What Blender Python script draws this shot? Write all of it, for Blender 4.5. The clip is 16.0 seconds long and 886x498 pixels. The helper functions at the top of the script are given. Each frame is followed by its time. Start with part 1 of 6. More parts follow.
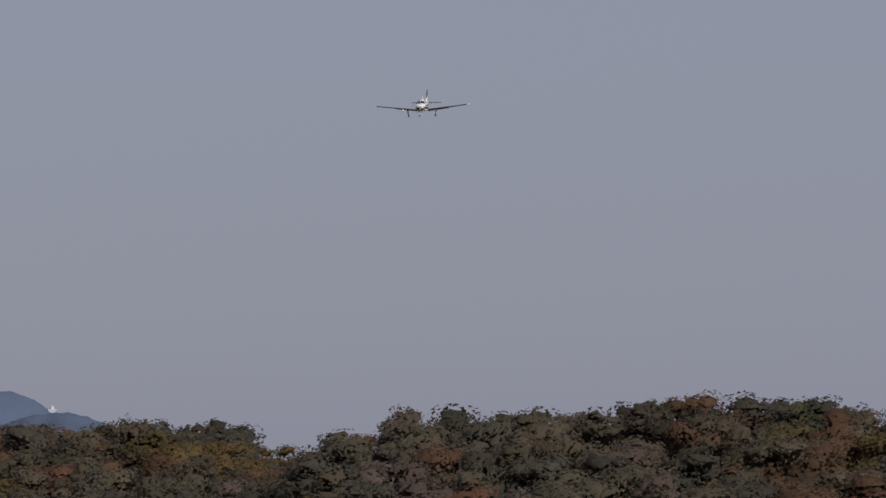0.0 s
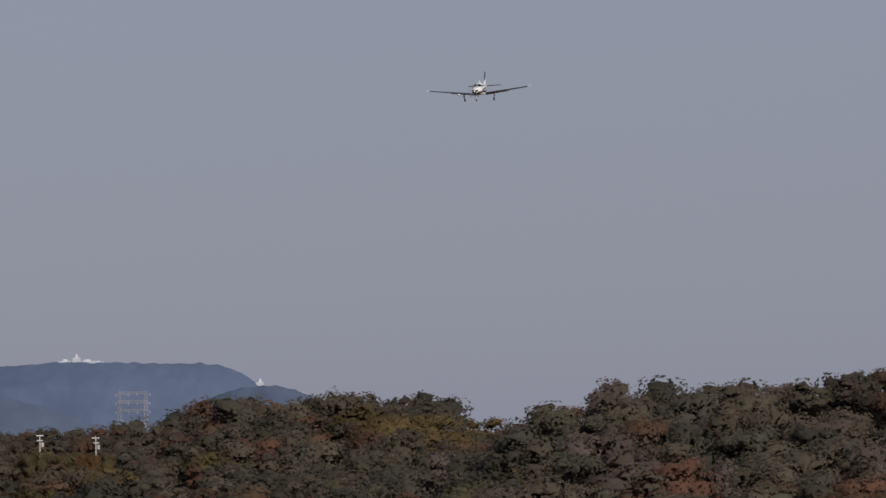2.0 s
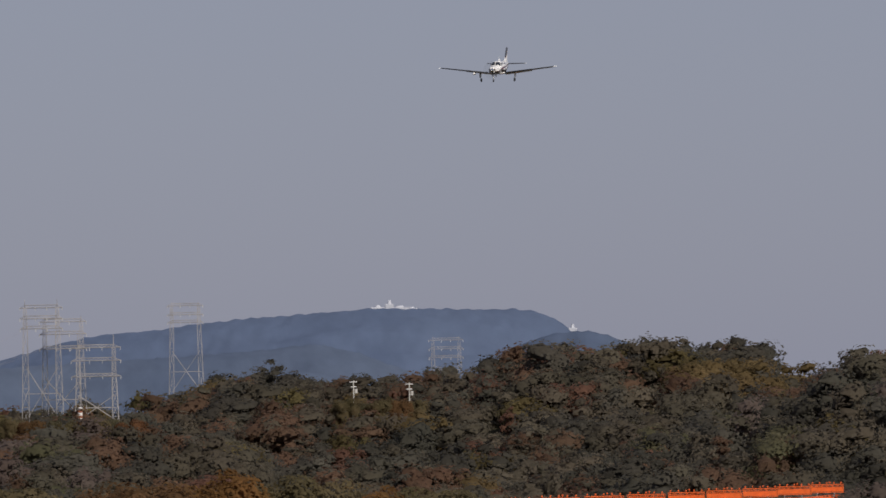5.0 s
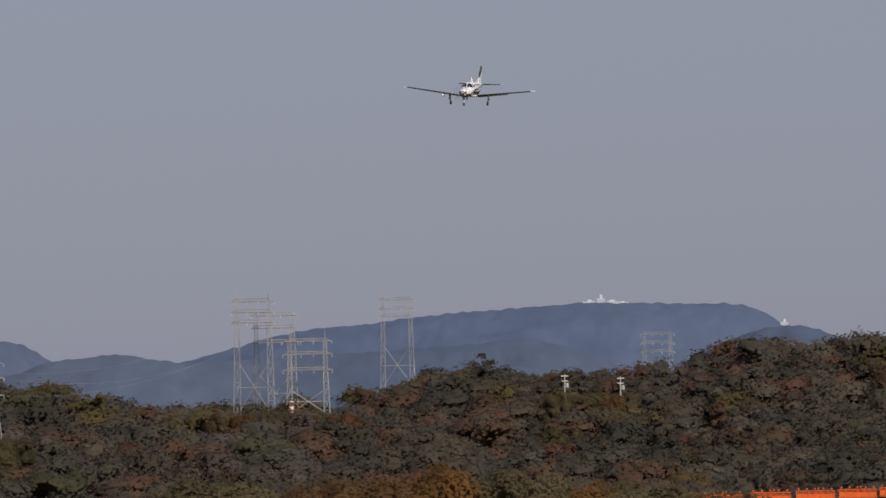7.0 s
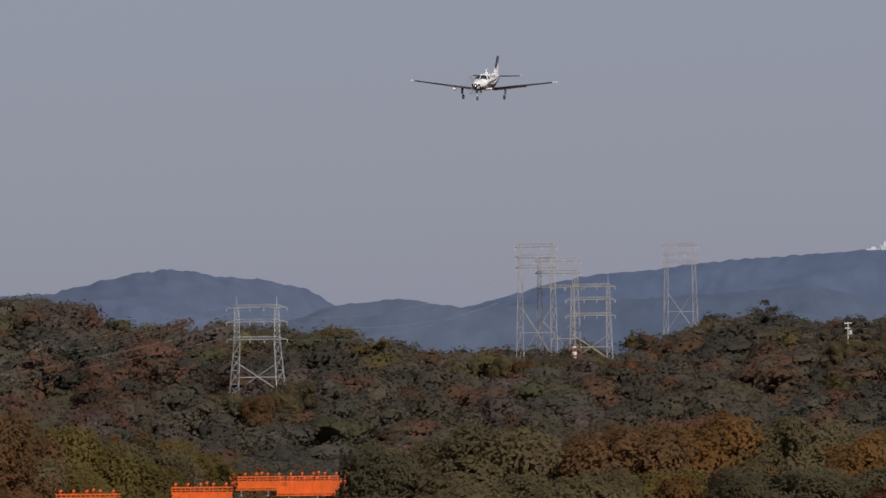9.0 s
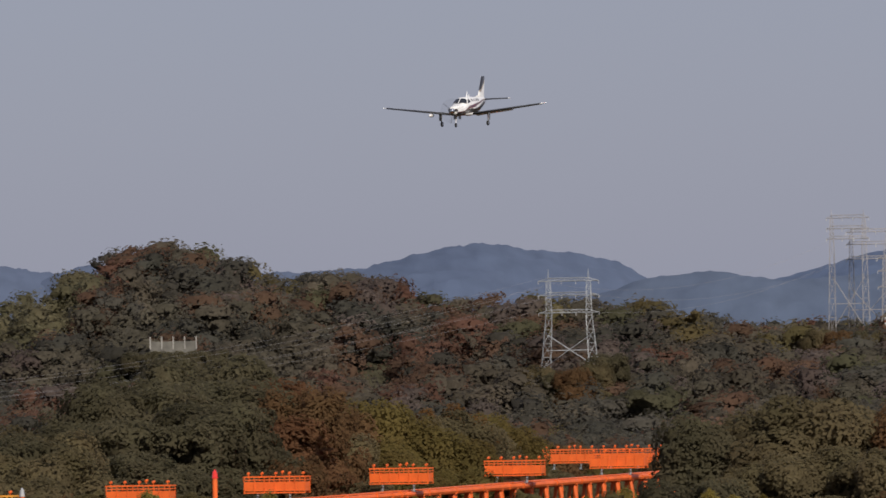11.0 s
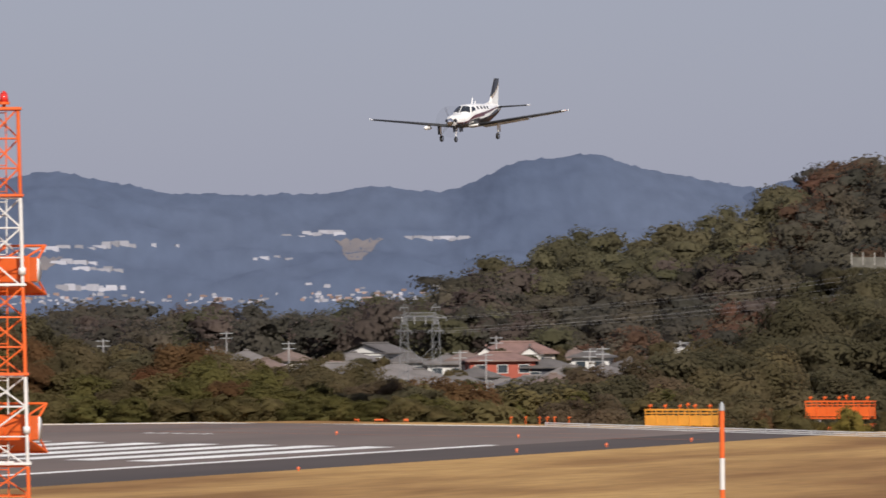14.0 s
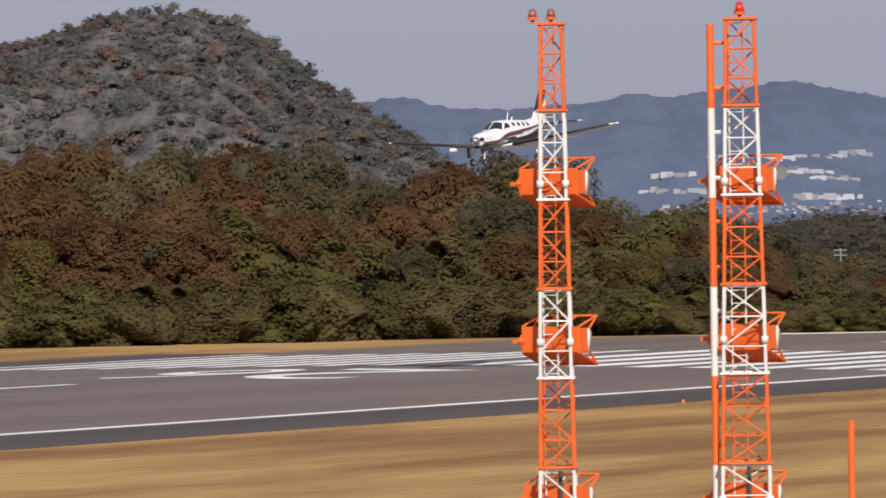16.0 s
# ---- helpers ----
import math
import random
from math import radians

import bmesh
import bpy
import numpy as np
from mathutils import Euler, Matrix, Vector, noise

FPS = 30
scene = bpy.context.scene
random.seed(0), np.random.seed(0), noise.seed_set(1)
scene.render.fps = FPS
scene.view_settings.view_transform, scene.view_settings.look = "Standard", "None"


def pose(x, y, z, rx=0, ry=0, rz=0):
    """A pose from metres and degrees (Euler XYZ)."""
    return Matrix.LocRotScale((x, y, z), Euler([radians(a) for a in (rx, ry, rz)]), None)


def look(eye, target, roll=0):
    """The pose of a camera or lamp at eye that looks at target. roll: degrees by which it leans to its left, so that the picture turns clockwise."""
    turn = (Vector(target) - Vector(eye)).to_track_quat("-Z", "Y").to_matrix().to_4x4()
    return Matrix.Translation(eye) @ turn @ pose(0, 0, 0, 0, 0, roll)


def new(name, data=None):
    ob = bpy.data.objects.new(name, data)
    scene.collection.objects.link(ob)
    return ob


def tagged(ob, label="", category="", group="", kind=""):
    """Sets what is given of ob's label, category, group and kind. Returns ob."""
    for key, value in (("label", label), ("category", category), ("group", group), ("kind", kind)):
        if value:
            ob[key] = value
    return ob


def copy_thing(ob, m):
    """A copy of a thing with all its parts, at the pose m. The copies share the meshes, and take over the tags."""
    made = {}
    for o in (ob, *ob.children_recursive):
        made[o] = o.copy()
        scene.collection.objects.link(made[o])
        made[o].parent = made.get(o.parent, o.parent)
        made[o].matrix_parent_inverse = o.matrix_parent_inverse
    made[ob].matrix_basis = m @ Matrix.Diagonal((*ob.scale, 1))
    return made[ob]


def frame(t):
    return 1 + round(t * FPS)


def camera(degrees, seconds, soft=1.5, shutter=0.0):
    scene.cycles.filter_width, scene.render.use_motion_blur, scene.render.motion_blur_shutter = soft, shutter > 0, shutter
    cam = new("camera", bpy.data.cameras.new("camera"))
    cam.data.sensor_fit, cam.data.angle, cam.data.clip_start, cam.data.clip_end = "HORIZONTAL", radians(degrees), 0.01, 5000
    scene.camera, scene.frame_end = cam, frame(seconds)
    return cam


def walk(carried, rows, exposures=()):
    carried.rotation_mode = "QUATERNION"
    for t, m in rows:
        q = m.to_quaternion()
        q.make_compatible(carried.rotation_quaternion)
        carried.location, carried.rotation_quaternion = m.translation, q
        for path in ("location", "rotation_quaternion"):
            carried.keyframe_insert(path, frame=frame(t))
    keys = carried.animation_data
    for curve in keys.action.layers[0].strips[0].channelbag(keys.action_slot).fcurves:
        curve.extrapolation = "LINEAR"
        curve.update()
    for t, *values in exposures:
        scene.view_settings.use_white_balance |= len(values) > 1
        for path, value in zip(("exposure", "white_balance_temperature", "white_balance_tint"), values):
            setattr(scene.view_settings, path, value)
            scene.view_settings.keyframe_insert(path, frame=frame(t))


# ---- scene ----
import functools


# ---------------------------------------------------------------- camera
EYE = (0.0, 0.0, 9.86)          # a viewing bank beside the runway
cam = camera(6.826, 16.0, soft=1.6, shutter=0.15)


def aim(yaw, pitch, roll):
    """A camera pose at the fixed tripod point; degrees, yaw to the left of the runway's axis."""
    return Matrix.Translation(EYE) @ pose(0, 0, 0, 90 + pitch, 0, yaw) @ pose(0, 0, 0, 0, 0, roll)


PATH = [
    (0, 8.762, 1.834, -0.825),
    (0.5, 9.069, 1.722, -0.774),
    (1, 9.480, 1.754, -0.933),
    (1.5, 9.872, 1.652, -0.968),
    (2, 10.359, 1.644, -1.002),
    (2.5, 10.678, 1.646, -1.245),
    (3, 11.038, 1.515, -1.216),
    (5.5, 13.147, 1.248, -1.125),
    (6, 13.498, 1.270, -1.038),
    (6.5, 13.965, 1.263, -1.247),
    (7, 14.408, 1.257, -1.133),
    (7.5, 14.934, 1.123, -1.051),
    (8, 15.520, 1.006, -0.852),
    (10.5, 18.303, 0.769, -1.136),
    (11, 19.006, 0.703, -1.150),
    (11.5, 19.786, 0.567, -0.971),
    (12, 20.576, 0.461, -1.019),
    (12.5, 21.604, 0.376, -0.856),
    (13, 22.594, 0.253, -0.749),
    (13.5, 23.349, 0.159, -0.631),
    (14, 24.425, 0.122, -0.443),
    (14.5, 26.364, -0.058, -0.464),
    (15, 27.413, -0.271, -0.571),
    (15.5, 28.815, -0.397, -0.597),
    (16, 30.114, -0.513, -0.885),
]
walk(cam, [(t, aim(a, b, c)) for t, a, b, c in PATH],
     exposures=[(0, -0.12), (8.2, -0.08), (10.5, -0.03), (11.2, 0.14), (12, 0.26), (13, 0.26), (16, 0.28)])

# ---------------------------------------------------------------- light
SUN_AZ, SUN_EL = 140.0, 36.0    # clockwise from the runway's axis, and above the horizon
world = bpy.data.worlds.new("sky")
scene.world = world
world.use_nodes = True
wn = world.node_tree.nodes
sky = wn.new("ShaderNodeTexSky")
sky.sky_type = "NISHITA"
sky.sun_disc = False
sky.sun_elevation = radians(SUN_EL)
sky.sun_rotation = radians(SUN_AZ)
sky.air_density, sky.dust_density, sky.ozone_density = 1.0, 1.2, 3.0
sky.altitude = 200
wn["Background"].inputs[1].default_value = 0.055
haze = wn.new("ShaderNodeMix")
haze.data_type = "RGBA"
haze.inputs["Factor"].default_value = 0.72
haze.inputs["B"].default_value = (5.6, 5.75, 7.7, 1)      # thin even haze over the whole sky
world.node_tree.links.new(sky.outputs[0], haze.inputs["A"])
world.node_tree.links.new(haze.outputs["Result"], wn["Background"].inputs[0])

lamp = bpy.data.lights.new("sun", "SUN")
lamp.energy, lamp.angle, lamp.color = 4.6, radians(0.6), (1.0, 0.94, 0.86)
sun = new("sun", lamp)
sa, se = radians(SUN_AZ), radians(SUN_EL)
sun.matrix_world = look((math.sin(sa) * math.cos(se) * 300, math.cos(sa) * math.cos(se) * 300, math.sin(se) * 300), (0, 0, 0))


# ---------------------------------------------------------------- materials
def material(name, colour, rough=0.6, metal=0.0, vary=0.0, scale=1.0, bump=0.0, second=None, spread=(0.35, 0.65),
             fine=0.0, fine_scale=20.0, tint=False, rand=0.0, coat=0.0, island=0.0, stretch=(1, 1, 1), bump_depth=0.02, spec=0.5):
    """Principled surface: base colour with two scales of noise, bump, and a per-piece variation."""
    m = bpy.data.materials.new(name)
    m.use_nodes = True
    nt = m.node_tree
    n, link = nt.nodes, nt.links.new
    bsdf = n["Principled BSDF"]
    bsdf.inputs["Roughness"].default_value = rough
    bsdf.inputs["Metallic"].default_value = metal
    bsdf.inputs["Specular IOR Level"].default_value = spec
    bsdf.inputs["Coat Weight"].default_value = coat
    geo = n.new("ShaderNodeTexCoord")
    mapping = n.new("ShaderNodeMapping")
    mapping.inputs["Scale"].default_value = stretch
    link(geo.outputs["Object"], mapping.inputs["Vector"])
    big = n.new("ShaderNodeTexNoise")
    big.inputs["Scale"].default_value = scale
    big.inputs["Detail"].default_value = 5
    link(mapping.outputs[0], big.inputs["Vector"])
    ramp = n.new("ShaderNodeMapRange")
    ramp.inputs["From Min"].default_value, ramp.inputs["From Max"].default_value = spread
    link(big.outputs["Fac"], ramp.inputs["Value"])
    mix = n.new("ShaderNodeMix")
    mix.data_type = "RGBA"
    other = second or tuple(max(0, c * (1 - vary)) for c in colour)
    mix.inputs["A"].default_value = (*colour, 1)
    mix.inputs["B"].default_value = (*other, 1)
    link(ramp.outputs[0], mix.inputs["Factor"])
    out = mix.outputs["Result"]
    small = n.new("ShaderNodeTexNoise")
    small.inputs["Scale"].default_value = fine_scale
    small.inputs["Detail"].default_value = 4
    link(mapping.outputs[0], small.inputs["Vector"])

    def scaled(colour_out, value_out, amount):
        """colour * (1 + amount * (value - 0.5) * 2)"""
        k = n.new("ShaderNodeMath")
        k.operation = "MULTIPLY_ADD"
        link(value_out, k.inputs[0])
        k.inputs[1].default_value, k.inputs[2].default_value = 2 * amount, 1 - amount
        mul = n.new("ShaderNodeVectorMath")
        mul.operation = "SCALE"
        link(colour_out, mul.inputs[0])
        link(k.outputs[0], mul.inputs["Scale"])
        return mul.outputs[0]

    if fine:
        out = scaled(out, small.outputs["Fac"], fine)
    if tint:
        att = n.new("ShaderNodeAttribute")
        att.attribute_name = "tint"
        mul = n.new("ShaderNodeVectorMath")
        mul.operation = "MULTIPLY"
        link(out, mul.inputs[0])
        link(att.outputs["Color"], mul.inputs[1])
        out = mul.outputs[0]
    if rand:
        info = n.new("ShaderNodeObjectInfo")
        out = scaled(out, info.outputs["Random"], rand)
    if island:
        g2 = n.new("ShaderNodeNewGeometry")
        out = scaled(out, g2.outputs["Random Per Island"], island)
    link(out, bsdf.inputs["Base Color"])
    if bump:
        b = n.new("ShaderNodeBump")
        b.inputs["Strength"].default_value = bump
        b.inputs["Distance"].default_value = bump_depth
        link(small.outputs["Fac"], b.inputs["Height"])
        link(b.outputs[0], bsdf.inputs["Normal"])
    return m


def glow(name, colour, strength):
    m = bpy.data.materials.new(name)
    m.use_nodes = True
    b = m.node_tree.nodes["Principled BSDF"]
    b.inputs["Base Color"].default_value = (*colour, 1)
    b.inputs["Emission Color"].default_value = (*colour, 1)
    b.inputs["Emission Strength"].default_value = strength
    return m


GRASS = material("dry_grass", (0.350, 0.212, 0.080), 0.95, second=(0.190, 0.098, 0.036), scale=0.06, spread=(0.40, 0.62),
                 fine=0.35, fine_scale=0.8, stretch=(1.6, 0.42, 1), spec=0.15)
SOIL = material("valley_ground", (0.046, 0.042, 0.026), 0.95, second=(0.075, 0.062, 0.036), scale=0.03, fine=0.4, fine_scale=0.6, spec=0.08)
ASPHALT = material("asphalt", (0.130, 0.096, 0.079), 0.9, second=(0.092, 0.068, 0.057), scale=0.05, spread=(0.35, 0.7), fine=0.18,
                   fine_scale=0.7, stretch=(2.5, 0.25, 1))
SHOULDER = material("shoulder_asphalt", (0.056, 0.040, 0.033), 0.92, vary=0.3, scale=0.08, fine=0.2, fine_scale=0.8, stretch=(2.5, 0.25, 1))
PAINT = material("runway_paint", (0.72, 0.71, 0.68), 0.7, vary=0.22, scale=0.5, fine=0.12, fine_scale=3, stretch=(1, 0.3, 1))
LINE_RED = material("faded_red_paint", (0.30, 0.11, 0.06), 0.8, vary=0.4, scale=0.6)
ORANGE = material("orange_paint", (0.74, 0.125, 0.018), 0.5, vary=0.22, scale=0.7, fine=0.12, fine_scale=6)
AMBER = material("amber_paint", (0.72, 0.30, 0.035), 0.6, vary=0.2, scale=0.8, fine=0.1, fine_scale=6)
WHITE = material("white_paint", (0.66, 0.65, 0.63), 0.55, vary=0.15, scale=0.9, fine=0.08, fine_scale=8)
STEEL = material("galvanised_steel", (0.42, 0.43, 0.43), 0.45, 0.6, vary=0.3, scale=0.4, fine=0.15, fine_scale=3)
CONCRETE = material("concrete", (0.46, 0.44, 0.40), 0.9, vary=0.25, scale=0.3, fine=0.15, fine_scale=2)
DARK = material("dark_steel", (0.05, 0.05, 0.05), 0.6, vary=0.3, scale=1)
BARK = material("bark", (0.10, 0.075, 0.055), 0.95, vary=0.4, scale=1.5, fine=0.3, fine_scale=6, bump=0.4)
LEAF = material("leaves", (0.150, 0.121, 0.073), 0.8, second=(0.163, 0.121, 0.076), scale=3, fine=0.3, fine_scale=30,
                tint=True, rand=0.1, island=0.06, spec=0.08)
# some blue-grey of the air's haze is mixed into these leaf colours
WOODS = material("woodland_leaves", (0.131, 0.113, 0.095), 0.85, second=(0.143, 0.114, 0.097), scale=0.05, fine=0.3, fine_scale=1.3,
                 tint=True, island=0.05, spec=0.08)
# leaf colours paled and greyed to paint in the haze before the cone mountain
HAZY_WOODS = material("haze_tinted_leaves", (0.172, 0.166, 0.174), 0.9, second=(0.188, 0.172, 0.170), scale=0.03, fine=0.3, fine_scale=0.6,
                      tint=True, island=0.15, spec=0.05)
LOW_LEAF = material("bush_leaves", (0.162, 0.132, 0.067), 0.8, second=(0.178, 0.134, 0.071), scale=3, fine=0.3, fine_scale=16,
                    tint=True, rand=0.15, island=0.07, spec=0.08)
for leafy in (LEAF, WOODS, HAZY_WOODS, LOW_LEAF):
    # thin leaves let a part of the light through
    nodes, links = leafy.node_tree.nodes, leafy.node_tree.links
    front = nodes["Principled BSDF"]
    through_leaf, both = nodes.new("ShaderNodeBsdfTranslucent"), nodes.new("ShaderNodeMixShader")
    links.new(front.inputs["Base Color"].links[0].from_socket, through_leaf.inputs["Color"])
    both.inputs["Fac"].default_value = 0.66
    links.new(front.outputs[0], both.inputs[1])
    links.new(through_leaf.outputs[0], both.inputs[2])
    links.new(both.outputs[0], nodes["Material Output"].inputs["Surface"])


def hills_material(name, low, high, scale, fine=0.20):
    """Wooded slopes far off, with the blue of air haze mixed into their base colours."""
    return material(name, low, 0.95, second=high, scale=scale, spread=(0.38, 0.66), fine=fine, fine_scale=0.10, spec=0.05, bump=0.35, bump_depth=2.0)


# haze is painted: bluer and paler than the woods themselves
FAR_HILL = hills_material("hazed_far_mountain", (0.082, 0.108, 0.168), (0.098, 0.124, 0.182), 0.004)
TOWN_HILL = hills_material("hazed_town_mountain", (0.083, 0.106, 0.160), (0.097, 0.119, 0.172), 0.005)
MID_HILL = hills_material("hazed_middle_mountain", (0.070, 0.092, 0.140), (0.088, 0.110, 0.155), 0.006)
# slope greyed to match the haze painted into the woods on it
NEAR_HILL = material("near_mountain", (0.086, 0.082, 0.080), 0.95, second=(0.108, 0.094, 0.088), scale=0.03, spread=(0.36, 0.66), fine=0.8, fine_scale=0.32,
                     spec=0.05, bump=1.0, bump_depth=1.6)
for hill, turn in ((FAR_HILL, 14), (TOWN_HILL, 26), (MID_HILL, 14), (NEAR_HILL, 32)):
    # woods lie in patches drawn out down the gentle slopes
    nodes, links = hill.node_tree.nodes, hill.node_tree.links
    lay = nodes["Mapping"]
    face = nodes.new("ShaderNodeMapping")
    face.inputs["Rotation"].default_value = (0, 0, radians(-turn))
    links.new(nodes["Texture Coordinate"].outputs["Object"], face.inputs["Vector"])
    links.new(face.outputs[0], lay.inputs["Vector"])
    lay.inputs["Scale"].default_value = (1, 0.13, 0.9)


# ---------------------------------------------------------------- mesh helpers
def shade(me, smooth=True):
    me.polygons.foreach_set("use_smooth", [smooth] * len(me.polygons))


def part(name, bm, mat, parent=None, label="", smooth=False):
    """Links a bmesh as one mesh object, under parent if there is one."""
    me = bpy.data.meshes.new(name)
    bm.to_mesh(me)
    bm.free()
    if mat:
        me.materials.append(mat)
    shade(me, smooth)
    ob = new(name, me)
    ob.parent = parent
    return tagged(ob, label)


def share(name, me, parent, m):
    """Another object on the same mesh."""
    ob = new(name, me)
    ob.parent = parent
    ob.matrix_basis = m
    return ob


def thing(name, m=None, label="", category="", group="", kind=""):
    ob = new(name)
    ob.empty_display_size = 0.5
    if m is not None:
        ob.matrix_basis = m
    return tagged(ob, label, category, group, kind)


def box(bm, x0, x1, y0, y1, z0, z1, bevel=0.0):
    geom = bmesh.ops.create_cube(bm, size=1)
    bmesh.ops.scale(bm, vec=(x1 - x0, y1 - y0, z1 - z0), verts=geom["verts"])
    bmesh.ops.translate(bm, vec=((x0 + x1) / 2, (y0 + y1) / 2, (z0 + z1) / 2), verts=geom["verts"])
    if bevel:
        edges = list({e for v in geom["verts"] for e in v.link_edges})
        bmesh.ops.bevel(bm, geom=edges, offset=bevel, segments=1, affect="EDGES")
    return bm


def tube(bm, a, b, r0, r1=None, n=6):
    """A round bar from a to b, tapered from r0 to r1."""
    a, b = Vector(a), Vector(b)
    r1 = r0 if r1 is None else r1
    q = (b - a).to_track_quat("Z", "Y")
    rings = []
    for c, r in ((a, r0), (b, r1)):
        rings.append([bm.verts.new(c + q @ Vector((r * math.cos(2 * math.pi * i / n), r * math.sin(2 * math.pi * i / n), 0))) for i in range(n)])
    for i in range(n):
        bm.faces.new((rings[0][i], rings[0][(i + 1) % n], rings[1][(i + 1) % n], rings[1][i]))
    bm.faces.new(rings[0][::-1])
    bm.faces.new(rings[1])
    return bm


def loft(bm, rings, close=True):
    """Skins a list of closed rings of points."""
    made = [[bm.verts.new(p) for p in ring] for ring in rings]
    n = len(made[0])
    for a, b in zip(made, made[1:]):
        for i in range(n):
            bm.faces.new((a[i], a[(i + 1) % n], b[(i + 1) % n], b[i]))
    if close:
        bm.faces.new(made[0][::-1])
        bm.faces.new(made[-1])
    return bm


def mesh_from(name, verts, faces_per, mats, tint=None, mat_index=None, smooth=False, normals=None):
    """A mesh from arrays: verts (n, 3) and a list of (m, k) index arrays."""
    me = bpy.data.meshes.new(name)
    verts = np.asarray(verts, np.float32)
    me.vertices.add(len(verts))
    me.vertices.foreach_set("co", verts.ravel())
    loops = np.concatenate([f.ravel() for f in faces_per]).astype(np.int32)
    sizes = np.concatenate([np.full(len(f), f.shape[1]) for f in faces_per]).astype(np.int32)
    me.loops.add(len(loops))
    me.loops.foreach_set("vertex_index", loops)
    me.polygons.add(len(sizes))
    me.polygons.foreach_set("loop_start", np.concatenate([[0], np.cumsum(sizes)[:-1]]).astype(np.int32))
    me.polygons.foreach_set("loop_total", sizes)
    if mat_index is not None:
        me.polygons.foreach_set("material_index", mat_index.astype(np.int32))
    for m in mats:
        me.materials.append(m)
    if tint is not None:
        att = me.color_attributes.new("tint", "FLOAT_COLOR", "POINT")
        att.data.foreach_set("color", np.concatenate([tint, np.ones((len(tint), 1))], 1).astype(np.float32).ravel())
    me.update(calc_edges=True)
    shade(me, smooth)
    if normals is not None:
        att = me.attributes.new("custom_normal", "FLOAT_VECTOR", "POINT")
        att.data.foreach_set("vector", np.asarray(normals, np.float32).ravel())
    return me


# ---------------------------------------------------------------- the lie of the land
CENTRE = -203.5        # x of the runway's centre line
THRESHOLD = 378.0      # y at which the threshold stripes end
CROWN = 0.0115         # fall of the runway to either side


def smooth(a, b, v):
    k = np.clip((v - a) / (b - a), 0, 1)
    return k * k * (3 - 2 * k)


def wave(x, y, s, seed=0):
    """Cheap rolling noise from a few sines, about -1 to 1."""
    r = np.random.RandomState(seed)
    out = 0
    for i in range(5):
        a, ph = r.uniform(0, 2 * np.pi, 2)
        k = (1.0 + 0.55 * i) / s
        out = out + np.sin((x * np.cos(a) + y * np.sin(a)) * k * 2 * np.pi + ph) / (1 + 0.6 * i)
    return out / 2.4


def crest(profile):
    """Smooth height over azimuth through the summits and saddles of a ridge (azimuth in degrees, height in metres)."""
    az, hh = np.array(profile).T
    fine = np.linspace(az[0], az[-1], 400)
    raw = np.interp(fine, az, hh)
    k = np.hanning(15)
    padded = np.concatenate([np.full(7, raw[0]), raw, np.full(7, raw[-1])])
    return fine, np.convolve(padded, k / k.sum(), "valid")


# ridges under woods: distance, length of the slope before and behind, summits and saddles
RIDGES = [
    (1300, 120, 150, [(1.0, 2), (4.0, 13), (5.4, 13.5), (6.3, 16.8), (7.3, 15.6), (8.2, 15.6), (8.9, 13.4), (9.4, 12.8), (9.8, 9.6), (10.6, 0), (12, -8)]),
    (1550, 190, 150, [(8.0, 6), (9.9, 9.0), (10.4, 16.6), (11.2, 17.7), (11.6, 14.8), (11.95, 17.5), (12.3, 14.6), (12.7, 12.2), (13.2, 10.8), (13.9, 11.2), (14.2, 14.6),
                      (14.7, 9.4), (15.2, 5.6), (16.5, 4), (17.5, 0), (19, -6)]),
    (1320, 165, 150, [(14.2, -4), (15.3, 2.0), (16.4, 3.2), (16.8, 3.2), (17.2, 6.4), (17.8, 8.3), (18.7, 9.0), (19.2, 10.6), (19.7, 14.5), (20.3, 14.5), (20.9, 19.7),
                      (21.3, 19.6), (21.65, 17.5), (22.1, 13.2), (22.6, 8.4), (23.1, 8.3), (23.6, 6.9), (24.2, 0.8), (24.8, -5), (25.6, -7), (28, -7), (30, -9)]),
]
CRESTS = [(r, f, b, *crest(p)) for r, f, b, p in RIDGES]


def plateau_edge(x, y):
    """How far a point lies outside the levelled airfield (negative inside)."""
    a = (y - 428) + 0.42 * np.maximum(0, x + 185)
    b = -(x + 285)
    c = (y - 419) * 0.72 - (x + 255) * 0.69
    return np.maximum(np.maximum(a * 0.92, b), c)


def height(x, y):
    x, y = np.asarray(x, float), np.asarray(y, float)
    r = np.hypot(x, y)
    az = np.degrees(np.arctan2(-x, y))
    base = -9.5 - 4.5 * smooth(550, 1000, r) + 1.2 * wave(x, y, 170, 3) - 30 * smooth(1700, 2600, r)
    hills = base
    for rr, f, b, fine, hh in CRESTS:
        c = np.interp(az, fine, hh, left=-14, right=-14)
        k = np.where(r < rr, smooth(rr - f, rr, r), 1 - smooth(rr, rr + b, r))
        k = np.where(r < rr, 0.6 * k + 0.4 * np.clip((r - rr + f) / f, 0, 1), k)
        hills = np.maximum(hills, base + (c - base) * k + 0.8 * wave(x, y, 60, 5) * k)
    field = -np.minimum(np.abs(x - CENTRE), 48) * CROWN - 0.03
    field = field - 0.35 * ((x > -262) & (x < -87) & (y < 424))
    az_v, r_v = (az - 24.4) / 3.2, (r - 1060) / 125
    hills = np.maximum(hills, base + 8.4 * np.exp(-az_v ** 4 - r_v ** 4))
    bank = smooth(0, 46, plateau_edge(x, y))
    # the viewing bank on which the camera stands
    knoll = 8.3 * (1 - smooth(10, 60, r))
    return field * (1 - bank) + hills * bank + knoll


